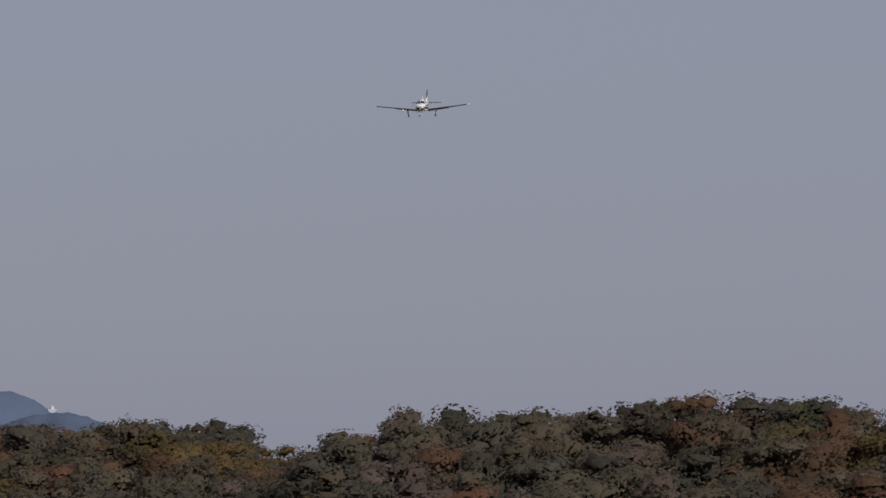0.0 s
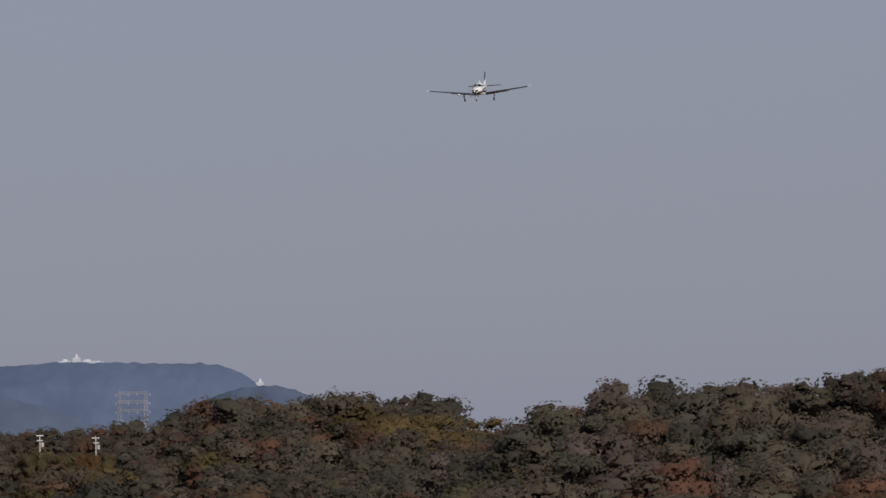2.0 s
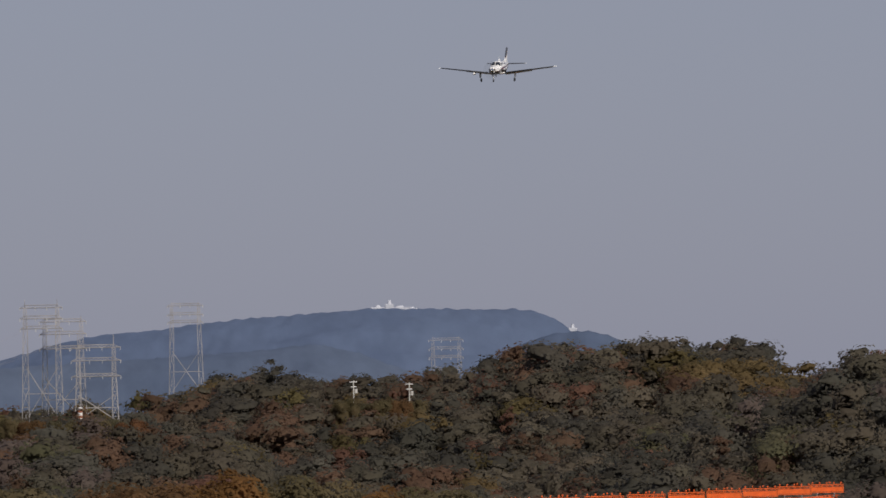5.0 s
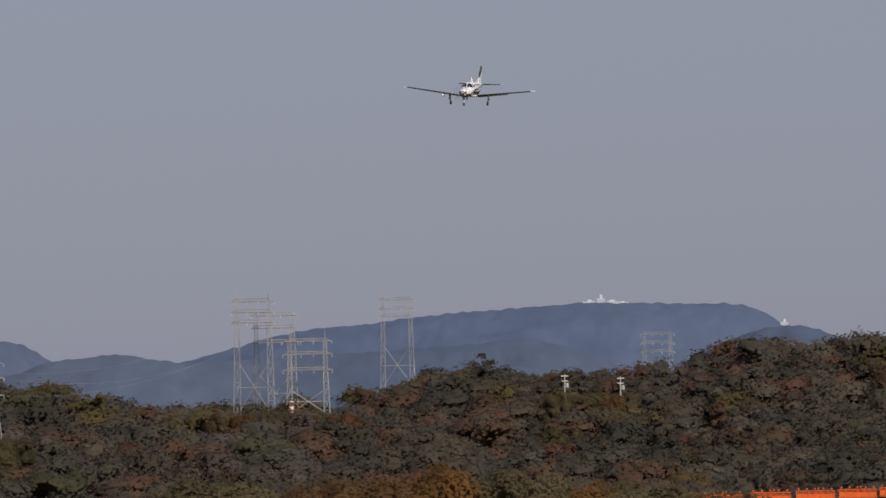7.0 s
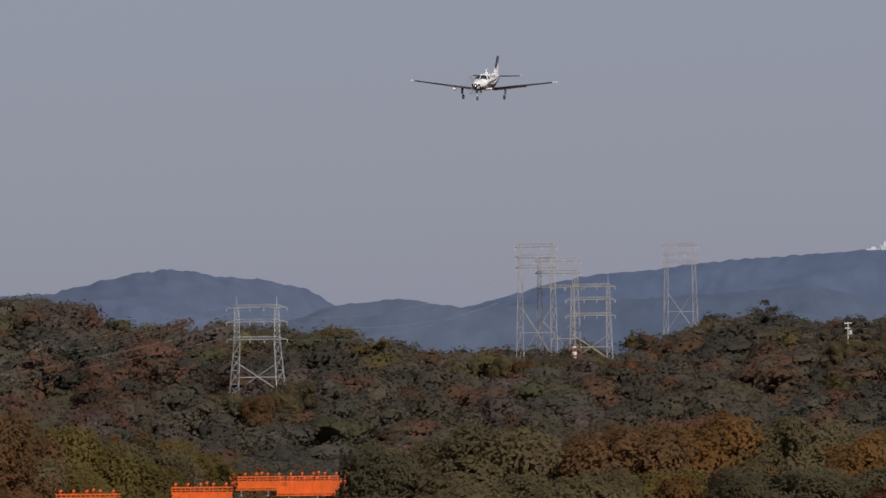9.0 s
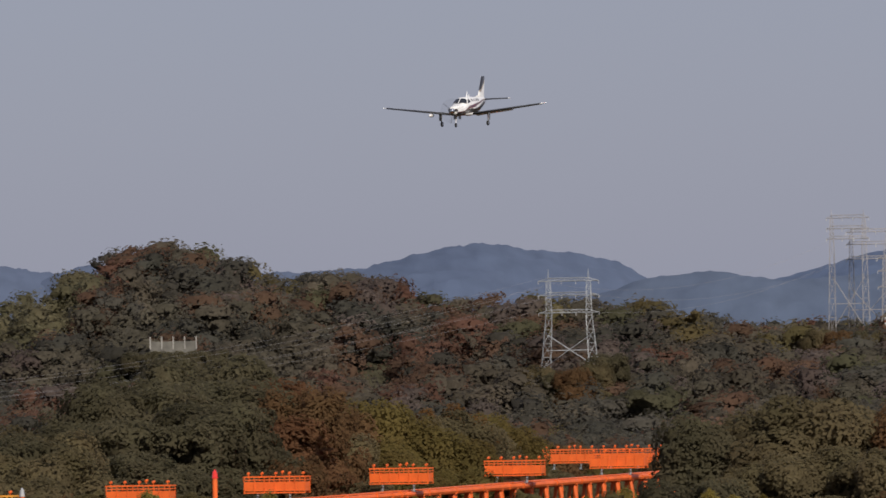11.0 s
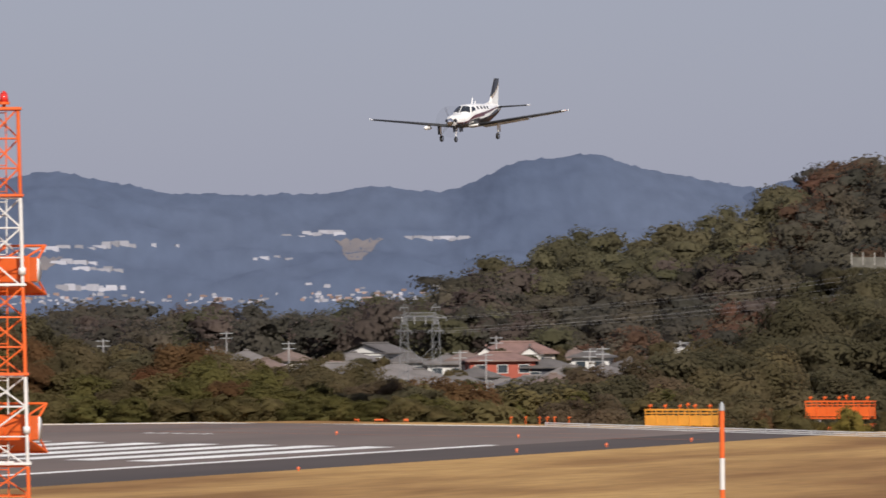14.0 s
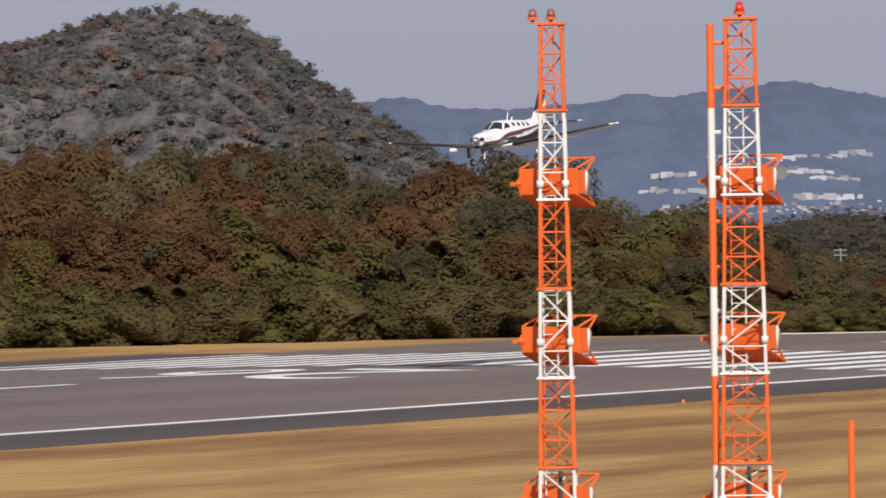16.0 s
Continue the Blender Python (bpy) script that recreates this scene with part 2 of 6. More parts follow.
def polar_grid(az, r):
    a, rr = np.meshgrid(np.radians(az), r, indexing="ij")
    return -rr * np.sin(a), rr * np.cos(a)


def sheet(x, y, z, wrap=False):
    n, m = x.shape
    i, j = np.meshgrid(np.arange(n if wrap else n - 1), np.arange(m - 1), indexing="ij")
    k = (i + 1) % n
    q = np.stack([i * m + j, i * m + j + 1, k * m + j + 1, k * m + j], -1).reshape(-1, 4)
    return np.stack([x, y, z], -1).reshape(-1, 3), q


def build_ground():
    az = np.concatenate([np.arange(2, 38, 0.12), np.arange(38, 362, 3.0)])
    r = np.concatenate([[0.02], np.arange(2, 150, 6), np.arange(150, 520, 4.0), np.arange(520, 1800, 14.0), np.geomspace(1800, 4950, 24)])
    x, y = polar_grid(az, r)
    y = y - 3.0
    v, q = sheet(x, y, height(x, y), wrap=True)
    mid = v[q].mean(1)
    rough = (plateau_edge(mid[:, 0], mid[:, 1]) > 1).astype(int)
    me = mesh_from("ground", v, [q], [GRASS, SOIL], mat_index=rough, smooth=True)
    return tagged(new("ground", me), "airfield of dry mown grass falling to a wooded valley", "ground", kind="structure")


build_ground()


# ---------------------------------------------------------------- far mountains
SLOPES = {}


def mountain(name, dist, profile, depth, mat, label, rough=1.0, seed=1, foot=-40, front=0.55):
    """A wooded mountain range: ridge heights (azimuth, elevation in degrees) at a distance, with spurs and gullies."""
    az0, az1 = profile[0][0], profile[-1][0]
    fine, el = crest(profile)
    az = np.arange(az0, az1, 0.03)
    e = np.interp(az, fine, el)
    top = EYE[2] + dist * np.tan(np.radians(e))
    s = np.linspace(-1, 1, 61)
    a, ss = np.meshgrid(np.radians(az), s, indexing="ij")
    rr = dist + np.where(ss < 0, ss * depth, ss * depth * 0.6)
    x, y = -rr * np.sin(a), rr * np.cos(a)
    k = 1 - np.abs(ss) ** (1 / front if front > 1 else 1.25)
    spur = wave(a * dist, rr * 0.4, depth * 0.55, seed) * 0.16 + wave(a * dist, rr, depth * 0.16, seed + 1) * 0.06
    k = np.clip(k + spur * (1 - k) * k * 4, 0, 1)
    z = foot + (top[:, None] - foot) * k
    z = z + rough * dist * 0.00010 * (wave(a * dist, rr, dist * 0.006, seed + 2) + 0.8 * wave(a * dist, rr, dist * 0.0022, seed + 3)) * (0.3 + k)
    z = z + rough * dist * 0.00011 * np.random.RandomState(seed).normal(size=z.shape) * (0.2 + k) * 0.25
    SLOPES[name] = (az, rr, z)
    v, q = sheet(x, y, z)
    me = mesh_from(name, v, [q], [mat], smooth=True)
    return tagged(new(name, me), label, "mountain", "mountains round the valley", "structure")


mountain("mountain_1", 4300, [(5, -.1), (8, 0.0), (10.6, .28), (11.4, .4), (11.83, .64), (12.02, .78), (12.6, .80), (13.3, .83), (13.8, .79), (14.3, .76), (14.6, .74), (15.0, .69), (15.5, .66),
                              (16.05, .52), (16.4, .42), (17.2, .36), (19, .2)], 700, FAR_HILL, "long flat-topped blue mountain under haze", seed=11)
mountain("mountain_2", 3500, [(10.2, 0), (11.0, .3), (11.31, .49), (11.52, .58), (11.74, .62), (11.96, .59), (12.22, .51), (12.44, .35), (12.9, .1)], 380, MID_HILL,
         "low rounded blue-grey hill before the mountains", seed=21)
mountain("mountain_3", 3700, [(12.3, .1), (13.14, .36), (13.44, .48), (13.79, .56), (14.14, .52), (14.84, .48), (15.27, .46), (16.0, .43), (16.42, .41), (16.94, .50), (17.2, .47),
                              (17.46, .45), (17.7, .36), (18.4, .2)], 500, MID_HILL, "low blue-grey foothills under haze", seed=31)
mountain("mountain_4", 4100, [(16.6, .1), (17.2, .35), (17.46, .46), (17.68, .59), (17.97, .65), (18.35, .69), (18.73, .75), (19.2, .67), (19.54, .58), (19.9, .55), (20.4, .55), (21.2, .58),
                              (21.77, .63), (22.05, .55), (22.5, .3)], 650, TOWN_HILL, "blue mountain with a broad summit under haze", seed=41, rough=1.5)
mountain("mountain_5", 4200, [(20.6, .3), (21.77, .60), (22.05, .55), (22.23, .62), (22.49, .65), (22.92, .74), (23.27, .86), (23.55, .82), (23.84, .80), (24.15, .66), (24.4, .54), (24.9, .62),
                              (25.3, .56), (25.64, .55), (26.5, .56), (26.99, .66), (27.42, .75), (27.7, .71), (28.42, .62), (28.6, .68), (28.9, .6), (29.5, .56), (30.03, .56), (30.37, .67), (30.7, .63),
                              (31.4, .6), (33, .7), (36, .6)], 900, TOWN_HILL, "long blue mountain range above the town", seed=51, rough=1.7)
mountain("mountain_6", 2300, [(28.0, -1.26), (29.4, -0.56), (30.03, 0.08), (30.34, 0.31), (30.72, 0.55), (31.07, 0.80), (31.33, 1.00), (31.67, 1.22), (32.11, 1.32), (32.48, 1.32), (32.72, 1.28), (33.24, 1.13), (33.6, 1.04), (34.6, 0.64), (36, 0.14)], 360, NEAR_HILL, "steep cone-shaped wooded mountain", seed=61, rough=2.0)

# ---------------------------------------------------------------- runway
def strip(name, mat, x0, x1, y0, y1, lift, parent, step=6.0, label="", skirt=0.0):
    """A piece of paving or paint that follows the runway's crown."""
    xs = np.unique(np.concatenate([np.arange(x0, x1, step), [x1], [CENTRE] if x0 < CENTRE < x1 else []]))
    ys = np.array([y0, y1]) if y1 - y0 < 40 else np.linspace(y0, y1, int((y1 - y0) / 20) + 1)
    x, y = np.meshgrid(xs, ys, indexing="ij")
    z = -np.abs(x - CENTRE) * CROWN + lift
    bm = bmesh.new()
    vs = [[bm.verts.new((x[i, j], y[i, j], z[i, j])) for j in range(len(ys))] for i in range(len(xs))]
    for i in range(len(xs) - 1):
        for j in range(len(ys) - 1):
            bm.faces.new((vs[i][j], vs[i + 1][j], vs[i + 1][j + 1], vs[i][j + 1]))
    if skirt:
        edge = [e for e in bm.edges if e.is_boundary]
        low = bmesh.ops.extrude_edge_only(bm, edges=edge)
        bmesh.ops.translate(bm, vec=(0, 0, -skirt), verts=[v for v in low["geom"] if isinstance(v, bmesh.types.BMVert)])
    return part(name, bm, mat, parent, label)


def build_runway():
    runway = strip("runway", ASPHALT, CENTRE - 33, CENTRE + 33, -900, 421, 0.0, None, skirt=0.5)
    tagged(runway, "grey-brown asphalt runway with white markings", "runway", kind="structure")
    strip("shoulder", SHOULDER, CENTRE + 33, CENTRE + 40.8, -900, 421, -0.006, runway, label="dark asphalt shoulder", skirt=0.5)
    strip("shoulder", SHOULDER, CENTRE - 43, CENTRE - 33, -900, 388, -0.006, runway, label="dark asphalt shoulder", skirt=0.5)
    for side in (-1, 1):
        strip("edge_line", PAINT, CENTRE + side * 32.1 - 0.45, CENTRE + side * 32.1 + 0.45, -900, THRESHOLD + 6, 0.008, runway, label="white edge line")
        for k in range(8):
            c = CENTRE + side * (2.7 + 3.6 * k)
            strip("threshold_stripe", PAINT, c - 0.9, c + 0.9, THRESHOLD - 30, THRESHOLD, 0.008, runway)
    for k in range(12):
        y1 = 313.5 - 50 * k
        strip("centre_line", PAINT, CENTRE - 0.45, CENTRE + 0.45, y1 - 30, y1, 0.008, runway)
    for k in range(5):
        strip("bar_mark", PAINT, -199.4 + k * 0.95 - 0.3, -199.4 + k * 0.95 + 0.2, 396, 397.2, 0.008, runway)
    return runway


build_runway()


# ---------------------------------------------------------------- trees
@functools.lru_cache(None)
def ico(level):
    bm = bmesh.new()
    bmesh.ops.create_icosphere(bm, subdivisions=level, radius=1)
    bm.verts.ensure_lookup_table()
    made = np.array([v.co[:] for v in bm.verts]), np.array([[v.index for v in f.verts] for f in bm.faces])
    bm.free()
    return made


def crown_arrays(rng, lobes, leaves, size, low=0.25, spire=False, lobe_height=0.82, coarse=False):
    """A crown one unit high: leaf clumps set loosely through the outer part of many boughs, round a shaded heart.
    Returns vertices, leaf faces, inner triangles, normals and tones."""
    heart = np.array([0, 0, low + (1 - low) * 0.40])
    cs, rs = [], []
    for i in range(lobes):
        h = rng.uniform(low + 0.05, 0.86)
        k = (h - low) / (1 - low)
        wide = (0.34 * (1 - k) ** 0.8 + 0.02) if spire else 0.38 * math.sqrt(max(0.05, 1 - (1.62 * (k - 0.40)) ** 2))
        a = rng.uniform(0, 2 * math.pi)
        d = wide * math.sqrt(rng.uniform(0.2, 1)) * 0.84
        cs.append((d * math.cos(a), d * math.sin(a), h))
        rs.append((0.085 if spire else (1.22 if coarse else 1.10) / math.sqrt(lobes + 14)) * rng.uniform(0.5, 1.25) * (0.8 + 0.4 * (1 - k)))
    cs, rs = np.array(cs), np.array(rs)
    tones = 1 + 0.10 * rng.normal(size=lobes)
    bends, phase = rng.normal(size=(6, 3)) * np.array([[7], [7], [12], [12], [19], [19]]), rng.uniform(0, 6.28, 6)
    pull = rng.normal(size=(6, 3)) * np.array([[0.030], [0.030], [0.018], [0.018], [0.007], [0.007]])

    def ragged(q):
        """Uneven growth that takes the roundness off the boughs."""
        return q + np.sin(q @ bends.T + phase) @ pull

    many = leaves * 4
    at = rng.choice(lobes, many, p=rs ** 2 / (rs ** 2).sum())
    d = rng.normal(size=(many, 3))
    d /= np.linalg.norm(d, axis=1)[:, None]
    p = cs[at] + d * (rs[at] * (1.03 - (0.30 if coarse else 0.30) * rng.rand(many)))[:, None] * np.array([1, 1, lobe_height])
    gap = np.linalg.norm(p[:, None] - cs[None], axis=2) / rs[None]
    gap[np.arange(many), at] = 9
    pick = np.nonzero((gap.min(1) > 0.80) & (p[:, 2] > low - 0.03))[0][:leaves]
    p, d, at = p[pick], d[pick], at[pick]
    p = ragged(p)
    m = len(p)
    out = p - heart
    out /= np.linalg.norm(out, axis=1)[:, None]
    up = np.array([0, 0, 0.5 if coarse else 0.25])
    face = 0.42 * d + 0.42 * out + up
    n = 0.6 * d + 0.4 * out + rng.normal(size=p.shape) * (0.30 if coarse else 0.32)
    n /= np.linalg.norm(n, axis=1)[:, None]
    u = np.cross(n, rng.normal(size=p.shape))
    u /= np.linalg.norm(u, axis=1)[:, None]
    v = np.cross(n, u)
    s = size * rng.uniform(0.55, 1.45, (m, 1))
    if coarse:
        card = np.stack([p + u * s, p - u * s * 0.55 + v * s * 0.9, p - u * s * 0.45 - v * s * 0.8], 1)
    else:
        card = np.stack([p + u * s, p + v * s * 0.62, p - u * s, p - v * s * 0.62], 1)
    sides = card.shape[1]
    soft = face + rng.normal(size=p.shape) * 0.09
    soft /= np.linalg.norm(soft, axis=1)[:, None]
    # the closed inner growth of each bough, under its leaves
    iv, it = ico(1 if coarse else 2)
    skin = ragged((cs[:, None] + iv[None] * rs[:, None, None] * (0.60 if coarse else 0.56) * np.array([1, 1, lobe_height])).reshape(-1, 3))
    inner = (it[None] + (np.arange(lobes) * len(iv))[:, None, None]).reshape(-1, 3)
    bent = 0.42 * np.tile(iv, (lobes, 1)) + 0.42 * (skin - heart) / np.linalg.norm(skin - heart, axis=1)[:, None] + up
    bent /= np.linalg.norm(bent, axis=1)[:, None]
    normals = np.concatenate([np.repeat(soft, sides, 0), bent])
    tone = np.concatenate([np.repeat(tones[at] * (1 + 0.05 * rng.normal(size=m)), sides), np.repeat(tones, len(iv))])
    return np.concatenate([card.reshape(-1, 3), skin]), np.arange(m * sides).reshape(-1, sides), inner + m * sides, normals, tone


PALETTE = {   # leaf tints over the base green
    "olive": (1.0, 1.03, 0.9), "dark": (0.76, 0.84, 0.80), "brown": (1.17, 0.88, 0.70), "rust": (1.42, 0.98, 0.60), "russet": (1.26, 0.84, 0.70),
    "yellow": (1.10, 1.07, 0.60), "green": (0.94, 1.06, 0.74), "reed": (1.6, 1.6, 0.85), "grey": (1.12, 1.05, 1.06), "gold": (1.32, 1.15, 0.66), "bamboo": (1.16, 1.26, 0.88)}


def tree_master(name, seed, tint, lobes=46, leaves=26000, size=0.0110, low=0.10, spire=False, label=""):
    """A tree one metre high: a tapered trunk with limbs, and a leafy crown."""
    rng = np.random.RandomState(seed)
    tree = thing(name, pose(0, 0, -300), label, "tree", "trees round the airfield")
    bm = bmesh.new()
    knee = Vector((rng.uniform(-0.03, 0.03), rng.uniform(-0.03, 0.03), 0.32))
    tube(bm, (0, 0, -0.05), knee, 0.026, 0.019, 7)
    tube(bm, knee, knee + Vector((rng.uniform(-0.04, 0.04), rng.uniform(-0.04, 0.04), 0.4)), 0.019, 0.007, 6)
    for i in range(6):
        a = rng.uniform(0, 6.28)
        h = rng.uniform(0.2, 0.55)
        r = rng.uniform(0.14, 0.24)
        tube(bm, knee * (h / 0.32) if h < 0.32 else knee + Vector((0, 0, h - 0.32)), (r * math.cos(a), r * math.sin(a), h + rng.uniform(0.1, 0.22)), 0.010, 0.004, 5)
    part("trunk", bm, BARK, tree, "grey-brown bark")
    v, q, t, n, tone = crown_arrays(rng, lobes, leaves, size, low, spire, lobe_height=1.3 if name == "bush" else 0.82)
    shade_of = np.array(PALETTE[tint])[None] * tone[:, None]
    crown = new("crown", mesh_from("crown", v, [q, t], [LOW_LEAF if name == "bush" else LEAF], np.clip(shade_of, 0.2, 3), smooth=True, normals=n))
    crown.parent = tree
    return tree


MASTERS = {
    "olive": tree_master("tree", 1, "olive", label="broad olive-green broadleaf tree beyond the runway"),
    "olive2": tree_master("tree", 2, "olive", lobes=58, label="broad olive-green broadleaf tree beyond the runway"),
    "dark": tree_master("tree", 3, "dark", label="dark green evergreen tree with a dense crown"),
    "brown": tree_master("tree", 4, "brown", label="brown-leaved autumn tree with a rounded crown"),
    "brown2": tree_master("tree", 5, "brown", lobes=58, label="brown-leaved autumn tree with a rounded crown"),
    "russet": tree_master("tree", 12, "russet", label="reddish-brown autumn tree with a rounded crown"),
    "rust": tree_master("tree", 6, "rust", label="rust-coloured autumn tree in the valley"),
    "yellow": tree_master("tree", 7, "yellow", low=0.06, label="yellow-green autumn tree on the bank"),
    "green": tree_master("bush", 8, "green", lobes=30, leaves=11000, size=0.0178, low=0.0, label="low green bush on the bank"),
    "olive3": tree_master("bush", 9, "olive", lobes=30, leaves=11000, size=0.0178, low=0.0, label="low olive-green bush on the bank"),
    "reed": tree_master("bush", 11, "reed", lobes=34, leaves=11000, size=0.0178, low=0.0, label="pale green grassy bush on the bank"),
    "grey": tree_master("tree", 10, "grey", label="thin grey-brown tree with sparse leaves"),
}
FOREST_RNG = np.random.RandomState(5)
PLANTED = set()


def plant(kind, x, y, top, wide=1.0, sink=0.3):
    """Sets a tree of a kind so that its top reaches the height top."""
    z = float(height(x, y)) - sink
    hgt = max(2.0, (top - z) * 1.07)
    spread = hgt ** 0.75 * 1.75 * wide * FOREST_RNG.uniform(0.9, 1.15)
    m = Matrix.LocRotScale((x, y, z), Euler((0, 0, FOREST_RNG.uniform(0, 6.28))), (spread, spread, hgt))
    if kind not in PLANTED:
        PLANTED.add(kind)
        MASTERS[kind].matrix_basis = m
        return MASTERS[kind]
    s = MASTERS[kind].scale
    return copy_thing(MASTERS[kind], m @ Matrix.Diagonal((1 / s[0], 1 / s[1], 1 / s[2], 1)))


def reach(el_of, az, r):
    """The height at which a sight line of that elevation stands at a distance."""
    return EYE[2] + r * math.tan(radians(float(np.interp(az, *np.array(el_of).T))))


def spot(az, r):
    return -r * math.sin(radians(az)), r * math.cos(radians(az))


# skyline of the belt along the runway's far side and end
BELT = [(22.6, -1.00), (23.2, -.94), (24.1, -.96), (24.8, -.82), (25.4, -.74), (26.2, -.64), (26.9, -.63), (27.5, -.5), (28.0, -.24), (28.6, -.12), (28.85, -.14), (29.4, .14), (29.85, .12), (30.3, .14),
        (30.5, -.05), (30.9, .10), (31.15, .31), (31.6, .34), (32.2, .25), (32.7, .29), (33.5, .17), (34.5, .15), (37, .1)]


def build_belt():
    rng = np.random.RandomState(17)
    for row, (off, share_of, kinds) in enumerate([
            (3.0, 0.34, ["green", "olive3", "olive3", "olive3", "green"]),
            (7.5, 0.62, ["olive3", "green", "olive", "dark", "brown", "yellow"]),
            (13.0, 0.83, ["olive", "olive2", "dark", "brown", "olive", "green", "grey"]),
            (20.0, 1.0, ["brown", "olive2", "dark", "olive", "olive", "dark"])]):
        az = 22.3 if row > 0 else 23.0
        while az < 36.5:
            rr = np.arange(380, 760, 0.5)
            xs, ys = -rr * math.sin(radians(az)), rr * math.cos(radians(az))
            r = rr[np.argmax(plateau_edge(xs, ys) > off + 75 * float(smooth(24.6, 24.0, az)))] + rng.uniform(-1.2, 1.2)
            top = reach(BELT, az, r)
            x, y = spot(az, r)
            g = float(height(x, y))
            ground_top = max(g, -0.8)
            t = ground_top + (top - ground_top) * share_of * rng.uniform(0.92, 1.04)
            left = az > 29
            kind = kinds[rng.randint(len(kinds))]
            if row == 3 and not left:
                kind = ["olive", "dark", "brown", "olive2"][rng.randint(4)]
            if 26.0 < az < 28.0 and row >= 1 and rng.rand() < 0.25:
                kind = "brown"
            if left and row >= 2 and rng.rand() < 0.55:
                kind = ["brown", "brown2", "russet"][rng.randint(3)]
            if row < 2 and rng.rand() < 0.2:
                kind = ["olive3", "green"][rng.randint(2)]
            if 25.6 < az < 27.4 and row == 2 and rng.rand() < 0.4:
                kind = "russet"
            plant(kind, x, y, t, wide=1.0 if row > 1 else 1.25)
            az += (rng.uniform(0.42, 0.62) if row > 1 else rng.uniform(0.28, 0.45)) * (0.75 if az < 28 else 1.0)


build_belt()

# skyline of the trees along and before the approach lights
FRONT = [(8, -.9), (11.7, -.84), (12.1, -.78), (12.3, -.60), (12.6, -.63), (12.85, -.57), (13.1, -.66), (13.3, -.58), (13.5, -.56), (14.2, -.47), (14.7, -.44), (15.2, -.50), (15.6, -.47), (16.3, -.52), (16.8, -.62), (17.2, -.80), (17.45, -.98), (17.6, -.98), (18.5, -.74), (19.1, -.48),
         (20.1, -.42), (20.35, -.24), (20.8, -.10), (21.26, -.22), (21.6, -.46), (22.4, -.56), (23.0, -.8), (24, -.95)]


def build_front_trees():
    rng = np.random.RandomState(23)
    # behind the approach lights
    for row, (extra, share_of) in enumerate([(16, 0.62), (30, 0.82), (48, 1.0), (66, 0.9)]):
        az = 17.3
        while az < 23.6:
            r = max(203.5 / math.sin(radians(az)), 722 if az < 18.6 else 0) + extra + rng.uniform(-4, 4)
            x, y = spot(az, r)
            top = reach(FRONT, az, r)
            g = float(height(x, y))
            kinds = ["olive", "yellow", "brown", "olive2", "russet", "olive"] if az < 20 else ["olive", "dark", "brown", "olive2", "grey", "olive"]
            kind = kinds[rng.randint(6)]
            if 20.05 < az < 20.6:
                kind = "russet" if row > 0 else "brown"
            if 20.55 < az < 22.0:
                kind = "dark"
            if 18.5 < az < 18.95 and row == 2:
                kind = "yellow"
            plant(kind, x, y, g + (top - g) * share_of * rng.uniform(0.92, 1.03), wide=1.15)
            az += rng.uniform(0.34, 0.52)
    # the large trees that stand out before the knoll
    for kind, az, r, el, wide in (("dark", 20.88, 650, -0.05, 1.25), ("dark", 21.25, 655, -0.22, 1.1), ("russet", 20.42, 640, -0.20, 1.05), ("brown", 20.15, 622, -0.40, 1.0),
                                  ("dark", 21.7, 640, -0.45, 1.0), ("yellow", 18.62, 700, -0.60, 0.9), ("rust", 18.95, 690, -0.52, 0.8)):
        x, y = spot(az, r)
        plant(kind, x, y, EYE[2] + r * math.tan(radians(el)), wide=wide)
    # a clump on the near side of the lights
    for row, (r0, share_of) in enumerate([(505, 0.55), (520, 0.8), (540, 1.0), (562, 0.95)]):
        az = 11.9
        while az < 17.25:
            r = r0 + rng.uniform(-5, 5)
            x, y = spot(az, r)
            top = reach(FRONT, az, r)
            g = float(height(x, y))
            kinds = ["olive", "brown", "dark", "olive2", "yellow", "grey", "dark", "olive"]
            kind = kinds[rng.randint(8)]
            if 14.1 < az < 15.0 and row > 0:
                kind = "rust" if rng.rand() < 0.7 else "yellow"
            if 12.1 < az < 13.4:
                kind = ["rust", "brown", "russet", "olive"][rng.randint(4)]
            if az > 15.9:
                kind = ["dark", "olive", "dark", "olive2", "olive"][rng.randint(5)]
            plant(kind, x, y, g + (top - g) * share_of * rng.uniform(0.92, 1.03), wide=1.2)
            az += rng.uniform(0.42, 0.62)


build_front_trees()


